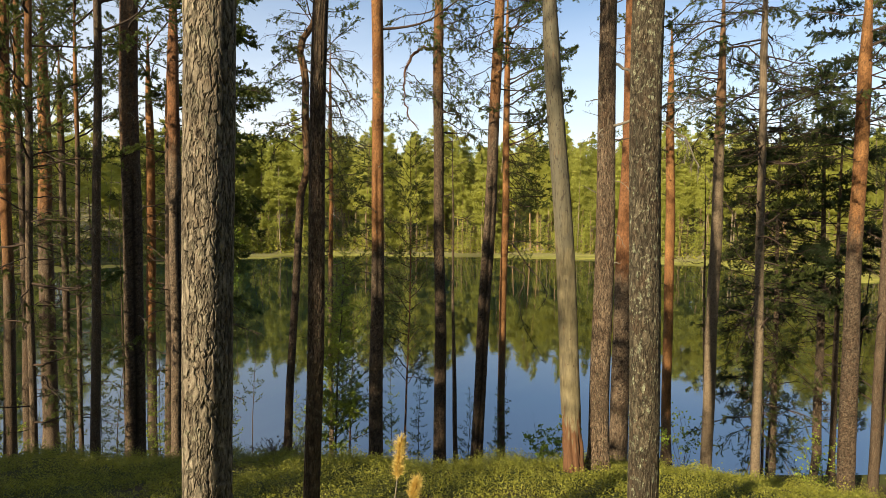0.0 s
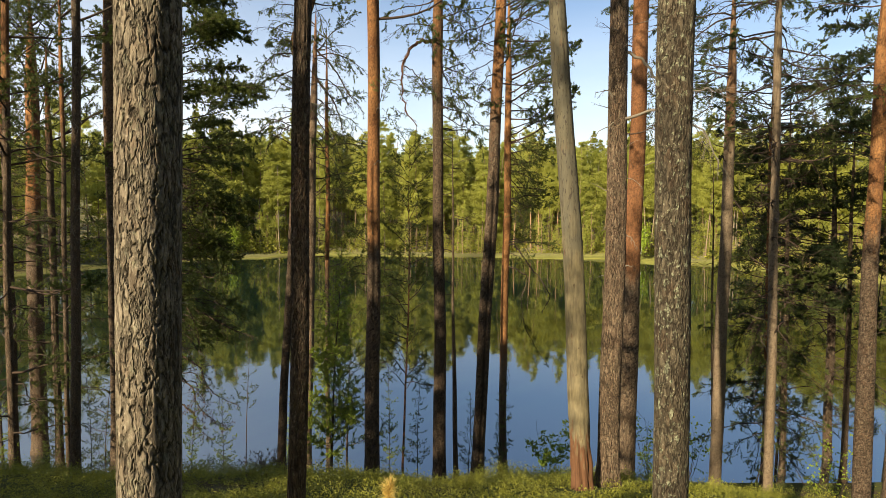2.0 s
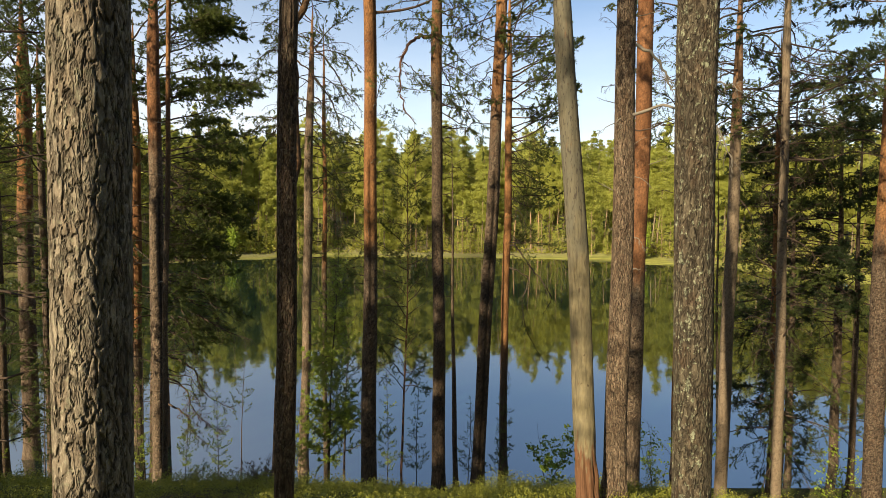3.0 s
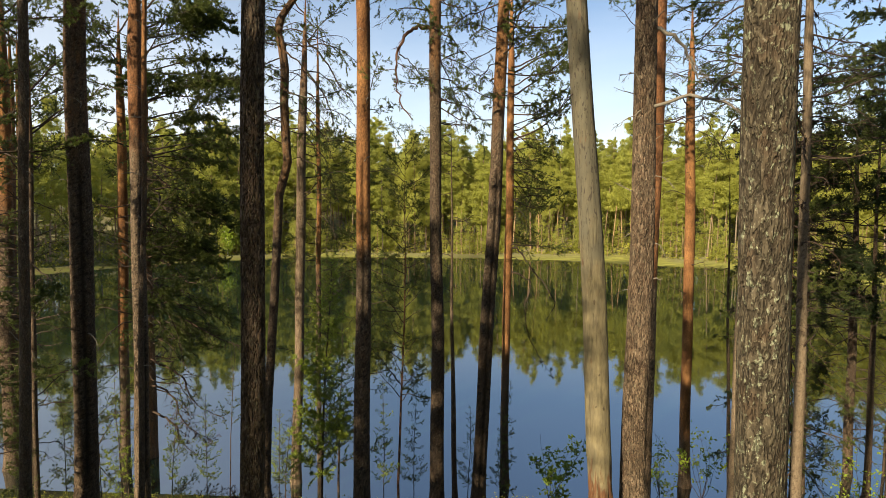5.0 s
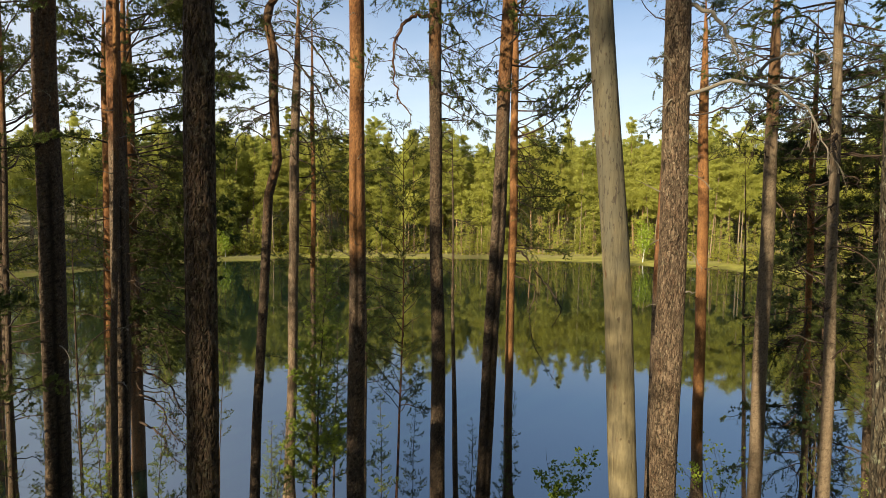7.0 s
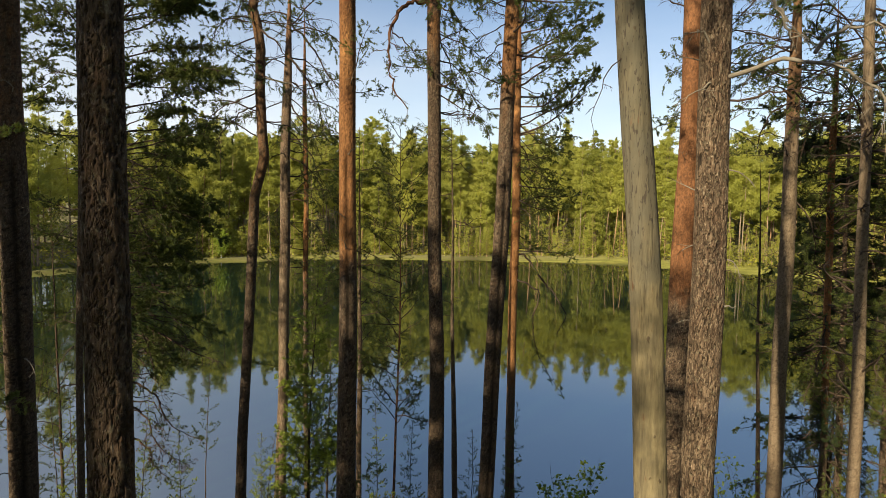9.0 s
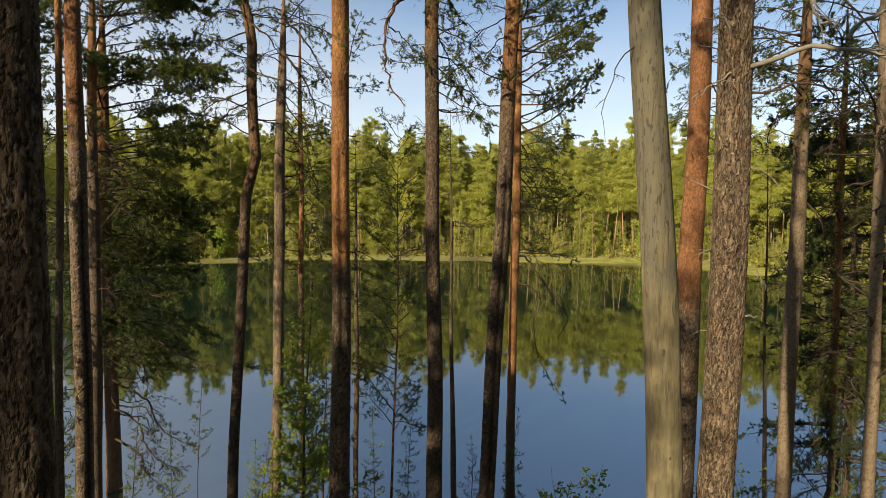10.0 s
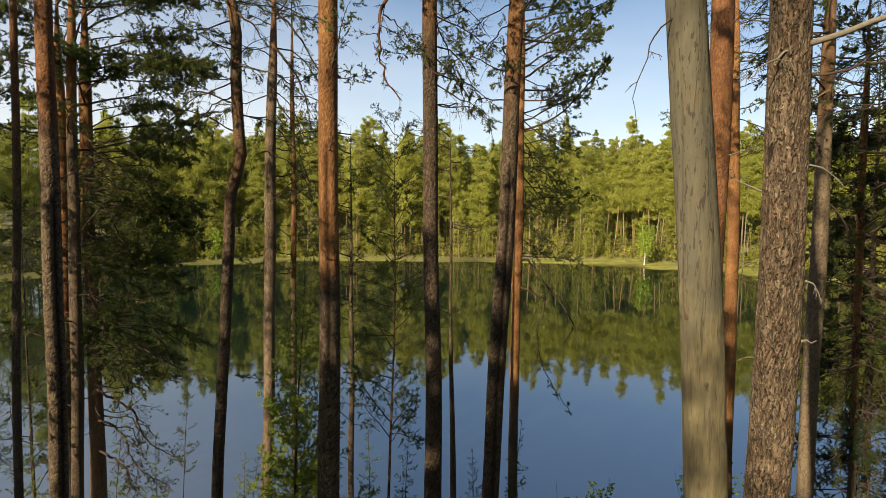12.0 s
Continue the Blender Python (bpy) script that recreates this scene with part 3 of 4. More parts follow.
    me = mesh_of("trunk", np.stack([X - bx, Y - y, ZZ - zb], -1), None, q, mat or M_BARK, True, attrs)
    part_of("trunk", me, tree)
    tagged(tree, label, "pine tree", group="pines on the lake bank")

    def axis(z):
        return Vector((float(np.interp(z, zs, cx)) - bx, float(np.interp(z, zs, cy)) - y, z - zb)), float(np.interp(z, zs, r))
    return tree, axis, rr, zb, zt


def dress(t, store, n, z1, z2, size, yaws=(0, 360), pitch=(0, 25), roll=0.5):
    """Hangs n branches of one kind on the trunk between two heights."""
    tree, axis, rr, zb, zt = t
    for i in range(n):
        z = z1 + (z2 - z1) * (i + rr.random()) / n
        at, r = axis(z)
        yaw = rr.uniform(*yaws)
        at = at + Vector((math.cos(radians(yaw)), math.sin(radians(yaw)), 0)) * r * 0.7
        hang(tree, store, rr, at, yaw, rr.uniform(*pitch), size * rr.uniform(0.75, 1.25), roll)


def limb(t, points, r0, mat, rr, green=0.0, twigs=8, twig=0.4, label="", bare=0.4, droop=0.6, leaf=None):
    """A limb of its own along a bent line through points given as offsets from the trunk's axis (sideways, ahead, height)."""
    tree, axis, _, zb, zt = t
    base = axis(points[0][2])[0]
    p = np.array([[base.x + a, base.y + b, c - zb] for a, b, c in points])
    f = np.linspace(0, len(p) - 1, (len(p) - 1) * 4 + 1)
    line = np.stack([np.interp(f, np.arange(len(p)), p[:, i]) for i in range(3)], 1)
    for _ in range(2):
        line[1:-1] = (line[:-2] + 2 * line[1:-1] + line[2:]) / 4
    line[1:-1] += rr.normal(0, 0.02, line[1:-1].shape)
    s = Soup()
    sprout(s, line, r0, rr, twigs, twig, 0.3, 3, green, 2, droop, bare, 0.4, 8)
    br = part_of("branch", s.wood("branch", mat), tree, label)
    if s.tufts:
        part_of("needles", s.needles("needles", leaf or M_NEEDLE, 14, rr, 0.078, 0.0145, 1.4), br, "withered brown needles" if leaf == M_BROWN else "green needle tufts")


RIGHT, LEFT = (-70, 70), (110, 250)

# two unseen pines added behind, in the sun's way to the slim dark trunk
for x, y, seed in ((-9.84, -3.0, 37), (-14.6, -8.0, 38)):
    t = pine("unseen stout pine added behind to shade the slim trunk", x, y, 0.0, 0.32, seed)
    dress(t, LIVE, 10, 19, 26, 1.3)
# unseen pines added up-sun, out of view, to shade the trunks on the left
for k, (x, y) in enumerate([(-17.0, 6.6), (-20.0, 10.2), (-23.5, 14.2), (-28.0, 17.0)]):
    t = pine("unseen stout pine added to shade the left trunks", x, y, 0.0, 0.36, 140 + k)
    dress(t, LIVE, 22, 12, 25, 1.2)

GREY = "tall pine with thick furrowed grey-brown bark"

# the nearest trunks
t = pine("stout pine with deeply furrowed grey bark beside the flight line", -1.66, 3.85, 0.02, 0.325, 1, mat=M_LITGREYBARK, detail=2, fine=(9.6, 13.6), sides=210, relief=0.62)
dress(t, LIVE, 6, 18, 26, 1.3)
t = pine("pine with grey scaly bark and pale lichen flecks", 2.14, 5.78, -0.024, 0.305, 2, mat=M_LICHENBARK, detail=2, fine=(9.2, 14.0), sides=170, relief=0.45)
dress(t, LIVE, 6, 19, 26, 1.3)
t = pine("slender dark pine with rough scaly bark", -1.66, 7.17, 0.031, 0.19, 3, detail=2, fine=(9.0, 13.6), sides=88, relief=0.6)
dress(t, LIVE, 6, 19, 26, 1.1)

# the leaning dead trunk on the edge of the bank
snag = pine("bare dead pine, pale and barkless, rotted red at its foot", 2.56, 10.90, -0.086, 0.335, 4, detail=2, fine=(6.5, 16.0), mat=M_DEAD, rot=7.7, flare=0.25, sides=64, top=19.0, taper=0.012)
rr = np.random.default_rng(44)
limb(snag, [(-0.1, -0.02, 13.55), (-0.28, -0.1, 13.35), (-0.42, -0.1, 12.95), (-0.40, -0.1, 12.55)], 0.008, M_TWIG, rr, 0, 2, 0.15, "thin dead hanging twig")

# the grey pine with the dead limbs, and the orange one behind it
t = pine("grey pine with flaking plates and long dead limbs", 3.20, 11.18, -0.024, 0.345, 5, mat=M_BROWNBARK, detail=2, fine=(6.5, 16.2), rust=(15, 18, 0.5), rust_low=0.05)
rr = np.random.default_rng(55)
limb(t, [(0.1, -0.1, 13.35), (0.38, -0.62, 13.43), (0.74, -0.98, 13.3), (1.1, -1.15, 12.95), (1.28, -1.2, 12.45)], 0.028, M_DEADTWIG, rr, 0, 14, 0.6, "thick bleached dead limb")
limb(t, [(0.75, -0.6, 13.5), (0.95, -0.6, 13.75), (1.25, -0.7, 13.8), (1.6, -0.8, 13.6)], 0.024, M_DEADTWIG, rr, 0, 10, 0.5, "bleached fork of a dead limb")
limb(t, [(0.1, 0, 14.55), (0.35, -0.2, 14.35), (0.6, -0.3, 14.0), (0.62, -0.3, 13.75), (0.85, -0.35, 13.7)], 0.031, M_DEADTWIG, rr, 0, 9, 0.5, "bleached dead limb")
limb(t, [(0.1, -0.05, 13.1), (0.4, -0.2, 13.12), (0.75, -0.25, 13.25), (1.0, -0.2, 12.9), (0.9, -0.2, 12.4)], 0.014, M_TWIG, rr, 0, 6, 0.4)
limb(t, [(-0.1, -0.1, 13.7), (-0.3, -0.2, 13.85), (-0.45, -0.2, 13.75)], 0.012, M_DEADTWIG, rr, 0, 4, 0.2)
limb(t, [(-0.05, -0.12, 13.3), (-0.3, -0.2, 13.15), (-0.5, -0.25, 12.95)], 0.011, M_DEADTWIG, rr, 0, 3, 0.25)
limb(t, [(0.12, -0.05, 11.35), (0.25, -0.1, 11.3), (0.33, -0.1, 11.1)], 0.012, M_DEADTWIG, rr, 0, 3, 0.15)
limb(t, [(0.12, -0.08, 10.75), (0.3, -0.1, 10.76)], 0.016, M_DEADTWIG, rr, 0, 0, 0.1, "broken dead stub")
dress(t, SMALL, 9, 10.5, 15.5, 0.8)
dress(t, LIVE, 6, 18, 25, 1.2)
t = pine("pine with smooth orange upper bark and a grey foot", 5.60, 17.68, -0.008, 0.49, 6, detail=1, fine=(5.5, 18.0), rust=(8.6, 10.8, 1.0), mat=M_BROWNBARK)
dress(t, SMALL, 7, 12, 18, 1.1)
dress(t, DEAD, 4, 14.5, 18.5, 0.9)
dress(t, LIVE, 6, 18.5, 24, 1.3)

# pines along the slope, from the left round to the right
t = pine("dark red-brown pine with a long open scar", -9.09, 16.75, 0.022, 0.50, 7, detail=1, fine=(4.2, 17.0), rust=(11.5, 14, 0.3), rust_low=0.1, ridge=(4.5, 12.6, 4.4, 0.5, 0.16))
dress(t, SMALL, 6, 8, 16, 1.2)
dress(t, LIVE, 9, 16.5, 23, 1.3)
# darker brown bark here stands in for the shade on this trunk
t = pine("pine with peeling pale bark turning orange", -9.22, 19.74, 0.015, 0.39, 8, detail=1, fine=(2.8, 18.0), rust=(11.5, 14.5, 0.7), mat=M_BROWNBARK, ridge=(3, 12.0, 4.9, 0.45, 0.15))
dress(t, DEAD, 6, 9, 17, 0.8)
dress(t, LIVE, 9, 17.5, 23, 1.2)
t = pine("slim orange pine on the bank", -14.14, 27.8, 0.022, 0.38, 9, rust=(3, 7, 1.0))
dress(t, DROOP, 8, 10, 17, 1.0)
dress(t, LIVE, 9, 16, 22, 1.3)
t = pine("pine with orange bark above a grey foot", -18.18, 26.23, 0.03, 0.56, 10, rust=(8, 13, 0.8))
dress(t, DEAD, 7, 6, 14, 1.1)
dress(t, LIVE, 16, 14, 22, 1.3)
t = pine("thin dark pine on the bank", -8.32, 13.60, 0.044, 0.19, 11, rust_low=0.05)
dress(t, SMALL, 10, 8, 15, 1.0)
dress(t, LIVE, 10, 15.5, 22, 1.0)
t = pine("pine with lit reddish bark", -13.56, 17.76, 0.045, 0.30, 12, rust=(7, 12, 0.7), rust_low=0.15)
dress(t, DEAD, 6, 8, 15, 0.9)
dress(t, LIVE, 12, 14, 22, 1.2)
for k, (x, y, d, rl) in enumerate([(-16.1, 22.0, 0.27, 0.1), (-10.9, 15.0, 0.17, 0.05), (-16.5, 25.0, 0.26, 0.1), (-13.4, 21.0, 0.15, 0.2), (-11.7, 24.5, 0.33, 0.15), (-21.5, 25.0, 0.3, 0.3), (-20.3, 29.5, 0.3, 0.5),
                                   (-25.0, 31.0, 0.3, 0.2)]):
    t = pine(GREY if d > 0.2 else "thin pine among the lakeside stand", x, y, 0.025 + 0.01 * math.sin(k * 2.2), d, 100 + k, rust=(12, 16, 0.6), rust_low=rl)
    dress(t, DROOP, 11, 4, 14, 0.8 if d < 0.2 else 1.0)
    dress(t, LIVE, 5, 5, 13, 1.0, (0, 360), (-20, 10))
    dress(t, DEAD, 12, 3, 14, 1.1, (0, 360), (-20, 10))
    dress(t, LIVE, 8, 12.5, 20, 1.2)

t = pine("very thin brown pine between the larger trunks", -6.73, 15.06, 0.037, 0.115, 35, rust=(11, 15, 0.5), rust_low=0.2)
dress(t, SMALL, 14, 8, 16, 0.9)
dress(t, LIVE, 8, 17, 22, 0.8)

# the broad pine whose boughs reach out over the water
t = pine("broad pine with long live boughs over the water", -12.94, 27.4, 0.009, 0.44, 13, rust_low=0.35, rust=(8, 14, 0.4))
dress(t, PLUME, 27, 13.0, 22.0, 1.2, (-65, 55), (-6, 20), 0.35)
dress(t, PLUME, 7, 13.0, 22, 1.0, (100, 260), (-5, 15), 0.2)
dress(t, PLUME, 3, 9.5, 12.5, 1.2, (-40, 35), (-24, -8), 0.3)
dress(t, LIVE, 5, 8.0, 12.5, 1.3, (-55, 45), (-22, 0))
dress(t, LIVE, 6, 7.0, 15, 1.3, (120, 260), (-20, 8))
dress(t, DROOP, 20, 5.5, 14, 1.7, (-60, 50), (-15, 10))
dress(t, PLUME, 9, 5.5, 13, 1.15, (-60, 50), (-26, -4), 0.3)
dress(t, LIVE, 5, 5.0, 8.5, 1.3, (-50, 40), (-28, -8))
dress(t, DEAD, 34, 3, 14, 1.6, (-70, 60), (-15, 15))
rr = np.random.default_rng(66)
limb(t, [(0.2, -0.2, 4.6), (1.2, -0.6, 4.3), (1.9, -0.7, 3.9), (2.0, -0.7, 3.2), (2.6, -0.8, 2.6), (3.6, -0.8, 2.2)], 0.05, M_TWIG, rr, 1.1, 34, 0.9, "", 0.3, 0.5)
limb(t, [(0.2, -0.2, 2.2), (1.0, -0.6, 2.1), (1.6, -0.7, 1.6), (1.5, -0.7, 1.1), (2.4, -0.8, 0.5)], 0.05, M_TWIG, rr, 1.1, 34, 0.8, "", 0.3, 0.5)
limb(t, [(0.2, -0.2, 7.2), (1.8, -0.8, 6.6), (3.2, -1.0, 5.9), (4.6, -1.2, 5.5)], 0.05, M_TWIG, rr, 1.1, 36, 1.0, "", 0.3, 0.4)
limb(t, [(0.2, -0.2, 3.4), (1.0, -0.5, 3.3), (1.5, -0.6, 2.8), (1.6, -0.7, 2.2), (2.3, -0.8, 1.5), (3.0, -0.8, 1.2)], 0.045, M_TWIG, rr, 1.1, 34, 0.8, "crooked bough with withered needles", 0.2, 0.6, M_BROWN)

# the crooked pine
t = pine("crooked pine with a hooked top", -5.03, 19.44, 0.072, 0.25, 14, rust=(9, 13, 0.3), rust_low=0.15, detail=1, fine=(2.8, 18), sides=24,
         curve=[(2.0, 0.25), (3.0, 0.08), (5.5, 0.0), (9.0, -0.02), (10.4, -0.04), (11.9, -0.06), (12.9, 0.14), (13.6, 0.04), (14.6, -0.06), (15.6, -0.10), (16.2, -0.22), (16.6, -0.36), (17.0, -0.30), (17.5, 0.02), (18.2, 0.2), (22, 0.3)])
dress(t, DROOP, 14, 13.2, 18, 0.8, LEFT, (-15, 20))
dress(t, DEAD, 10, 13.2, 18, 0.8)
dress(t, DROOP, 5, 14, 18, 0.7, RIGHT, (-10, 20))
dress(t, LIVE, 9, 17.5, 21, 0.9)
rr = np.random.default_rng(141)
limb(t, [(0.1, -0.05, 14.9), (0.74, -0.2, 14.75), (1.08, -0.3, 14.55), (1.48, -0.3, 14.2)], 0.024, M_DEADTWIG, rr, 0, 7, 0.5, "bleached dead limb", 1.0, 0.4)
limb(t, [(-0.2, -0.05, 16.25), (-0.6, -0.2, 16.3), (-0.9, -0.3, 16.0), (-1.05, -0.3, 15.6)], 0.022, M_TWIG, rr, 0.7, 14, 0.7, "", 0.6, 0.9)
limb(t, [(0.1, -0.05, 16.05), (0.5, -0.2, 15.75), (0.8, -0.2, 15.3)], 0.03, M_TWIG, rr, 0.7, 8, 0.5, "", 0.6, 0.6)
limb(t, [(-0.1, -0.05, 14.2), (-0.5, -0.2, 14.0), (-0.9, -0.3, 13.5), (-1.1, -0.3, 13.0)], 0.02, M_TWIG, rr, 0.7, 12, 0.6, "", 0.5, 0.7)
t = pine("slim pale-barked pine on the bank", -5.67, 25.3, 0.028, 0.35, 15, mat=M_BROWNBARK, rust=(13, 18, 0.5), rust_low=0.05)
dress(t, DROOP, 12, 11.5, 19, 1.05, (-60, 60), (-30, 10))
dress(t, DEAD, 10, 11, 19, 1.1, (-80, 80), (-30, 10))
dress(t, DROOP, 6, 14, 19, 0.9, LEFT)
dress(t, LIVE, 9, 17, 22, 1.1)
rr = np.random.default_rng(151)
limb(t, [(0.1, -0.1, 17.9), (0.85, -0.3, 17.1), (1.3, -0.4, 16.3), (1.6, -0.4, 15.9), (2.1, -0.4, 15.3)], 0.04, M_TWIG, rr, 0.8, 14, 0.8, "", 0.5, 0.4)
limb(t, [(0.1, -0.1, 16.7), (0.6, -0.3, 16.2), (1.0, -0.4, 15.55), (1.23, -0.4, 14.8), (1.3, -0.4, 14.05)], 0.04, M_TWIG, rr, 0.8, 14, 0.8, "", 0.5, 0.4)
limb(t, [(0.1, -0.1, 15.2), (0.5, -0.3, 14.6), (0.9, -0.4, 14.2), (1.3, -0.4, 13.2)], 0.03, M_TWIG, rr, 0.8, 14, 0.7, "", 0.4, 0.4)
t = pine("thin reddish lakeside pine stem", -5.31, 27.2, 0.002, 0.19, 16, rust=(6, 12, 0.7), rust_low=0.2, base=-0.3)
dress(t, DROOP, 14, 7, 17, 0.9)
dress(t, LIVE, 14, 4.5, 11.0, 0.7, (0, 360), (-18, 15))
dress(t, DEAD, 8, 6, 14, 0.9)
t = pine("slim dark pine behind the orange one", -3.13, 26.8, 0.001, 0.19, 17, top=14.5)
dress(t, LIVE, 18, 6.0, 14.2, 0.72, (0, 360), (-15, 15))
dress(t, DEAD, 10, 3, 12, 0.8)
dress(t, DROOP, 14, 3, 14, 0.75)
t = pine("straight orange-barked pine with a split scar", -1.73, 15.31, 0.0, 0.33, 18, detail=1, fine=(5.2, 17), rust=(9.3, 12.0, 0.95), ridge=(9.0, 12.8, 4.3, 0.3, 0.08))
dress(t, SMALL, 8, 10, 16, 0.9)
dress(t, LIVE, 9, 16.2, 22, 1.1)
dress(t, LIVE, 2, 13.6, 14.2, 0.45, RIGHT)

# the pine with the bent arm
t = pine("dark straight pine with one bent arm", -0.09, 19.18, -0.016, 0.355, 19, detail=1, fine=(3, 19), rust=(13, 17, 0.45), rust_low=0.1)
rr = np.random.default_rng(77)
limb(t, [(-0.1, -0.05, 16.62), (-0.45, -0.2, 16.72), (-0.72, -0.3, 16.55), (-0.98, -0.35, 16.15), (-1.06, -0.35, 15.6), (-1.06, -0.35, 15.0), (-0.95, -0.35, 14.5), (-0.6, -0.3, 14.1)], 0.058, M_LIMB, rr, 0.9, 11, 0.6,
     "bent reddish arm with drooping twigs", 0.45, 0.4)
limb(t, [(-1.0, -0.3, 15.9), (-0.7, -0.25, 15.7), (-0.4, -0.2, 15.35), (-0.15, -0.2, 15.2)], 0.02, M_TWIG, rr, 1.0, 10, 0.5, "", 0.2, 0.6)
dress(t, DROOP, 19, 14.0, 19, 0.85, RIGHT, (-20, 10))
dress(t, DEAD, 8, 14, 19, 0.9, RIGHT, (-20, 10))
dress(t, LIVE, 3, 15.0, 15.8, 0.42, LEFT, (-15, 10))
dress(t, DROOP, 4, 16.8, 19, 0.8, LEFT, (-10, 10))
dress(t, LIVE, 6, 18, 23, 1.0)
t = pine("thin dark pine stem", 0.45, 22.6, -0.025, 0.155, 20, top=14.6)
dress(t, DEAD, 16, 8, 14.4, 0.8)
dress(t, DROOP, 6, 12.5, 14.5, 0.5)
t = pine("pine with two stems grown together", 1.40, 18.59, 0.028, 0.345, 21, detail=1, fine=(3.5, 18), rust=(12.5, 15.5, 0.55), rust_low=0.08, ridge=(3.4, 12.7, 3.9, 0.5, 0.45))
dress(t, DROOP, 11, 14.2, 18.5, 0.85, LEFT, (-10, 15))
dress(t, DEAD, 8, 14, 18.5, 0.9)
dress(t, LIVE, 9, 15.2, 18.5, 0.85, RIGHT, (-12, 15))
dress(t, LIVE, 6, 18, 23, 1.1)
t = pine("orange pine with hanging foliage on the lake side", 2.73, 25.4, -0.006, 0.30, 22, rust=(3, 7, 0.95), top=21.0)
dress(t, LIVE, 17, 14.0, 20, 1.2, (-70, 60), (-12, 15))
dress(t, LIVE, 6, 11.0, 14.5, 0.75, (-70, 40), (-15, 10))
dress(t, DROOP, 6, 12, 16, 0.8, (-60, 60), (-20, 5))
rr = np.random.default_rng(88)
limb(t, [(0.05, 0, 9.95), (0.4, -0.2, 9.9), (0.9, -0.3, 9.1), (1.45, -0.4, 8.5), (1.9, -0.4, 7.8), (1.7, -0.4, 7.4), (1.55, -0.4, 7.1)], 0.042, M_TWIG, rr, 0.5, 5, 0.5, "crooked arching dead limb", 0.5, 0.5)
limb(t, [(0.05, 0, 9.05), (0.4, -0.2, 8.9), (0.85, -0.3, 8.65), (0.95, -0.3, 8.4), (0.65, -0.4, 7.65), (0.7, -0.4, 7.05), (0.9, -0.4, 6.25), (1.4, -0.4, 5.45), (1.9, -0.4, 4.7)], 0.034, M_TWIG, rr, 1.0, 20, 0.5, "arching limb with leafy drooping tip", 0.15, 0.4)
dress(t, LIVE, 11, 9.6, 14.8, 0.8, (-60, 60), (-45, -5))
dress(t, DROOP, 6, 9.0, 14.0, 0.8, (-60, 60), (-30, 0))
t = pine("slim orange pine by the waterline", 10.07, 25.40, -0.036, 0.375, 23, rust=(1, 4, 0.85), rust_low=0.2)
dress(t, DROOP, 16, 14.5, 19.5, 1.0)
dress(t, LIVE, 6, 18, 23, 1.1)
dress(t, LIVE, 2, 12.8, 14, 0.5, (-60, 60))
dress(t, DEAD, 14, 8, 18, 0.8)
dress(t, LIVE, 7, 14, 19, 0.7)
t = pine("pine with a pale grey foot and reddish top", 9.83, 20.67, -0.015, 0.36, 24, detail=1, fine=(2.5, 18), mat=M_PALEBARK, rust=(12.0, 15.5, 0.8))
rr = np.random.default_rng(99)
limb(t, [(-0.1, -0.1, 16.2), (-0.6, -0.3, 16.0), (-1.2, -0.4, 15.7), (-1.6, -0.4, 15.1), (-1.7, -0.4, 14.4)], 0.03, M_TWIG, rr, 0.6, 10, 0.6, "", 0.7, 0.5)
limb(t, [(-0.1, -0.1, 14.7), (-0.6, -0.2, 14.5), (-1.0, -0.3, 14.0), (-1.1, -0.3, 13.4), (-0.8, -0.3, 13.2)], 0.026, M_TWIG, rr, 0, 8, 0.5, "", 1.0, 0.5)
limb(t, [(0.1, -0.1, 17.2), (0.7, -0.3, 17.3), (1.4, -0.4, 16.6), (2.0, -0.4, 15.6), (2.2, -0.4, 14.8)], 0.035, M_TWIG, rr, 0.8, 14, 0.8, "", 0.7, 0.5)
limb(t, [(-0.1, -0.1, 18.0), (-0.8, -0.2, 17.8), (-1.6, -0.3, 17.0), (-2.3, -0.4, 16.2)], 0.035, M_TWIG, rr, 0.9, 14, 0.8, "", 0.5, 0.4)
limb(t, [(0.1, -0.1, 15.6), (0.7, -0.3, 15.5), (1.3, -0.4, 14.9), (1.6, -0.5, 14.0)], 0.028, M_TWIG, rr, 0, 10, 0.6, "", 1.0, 0.4)
limb(t, [(0.1, -0.1, 12.0), (0.4, -0.3, 11.6), (0.6, -0.4, 10.8), (0.55, -0.4, 10.2)], 0.022, M_TWIG, rr, 0, 5, 0.4, "", 1.0, 0.5)
dress(t, DEAD, 14, 13, 19, 1.2)
dress(t, DROOP, 14, 14.5, 19, 1.15)
dress(t, LIVE, 6, 18, 23, 1.1)
t = pine("slim pine, pale below and dark above, with many dead boughs", 9.84, 17.68, -0.041, 0.235, 25, mat=M_PALEBARK, rust_low=0.0, detail=1, fine=(3, 12), sides=24)
dress(t, DEAD, 18, 12.5, 19, 1.35, (0, 360), (-25, 10))
dress(t, DROOP, 14, 13.5, 19, 1.15)
dress(t, LIVE, 6, 18, 23, 1.0)
dress(t, DEAD, 14, 7, 16, 1.1)
t = pine("tall pine with red-orange bark", 13.66, 19.0, -0.029, 0.44, 26, detail=1, fine=(2.5, 17), rust=(8.5, 13.0, 0.75), rust_low=0.05)
dress(t, DROOP, 12, 13, 18, 1.1)
dress(t, LIVE, 8, 14.5, 19, 1.0, RIGHT)
dress(t, LIVE, 6, 18, 23, 1.2)

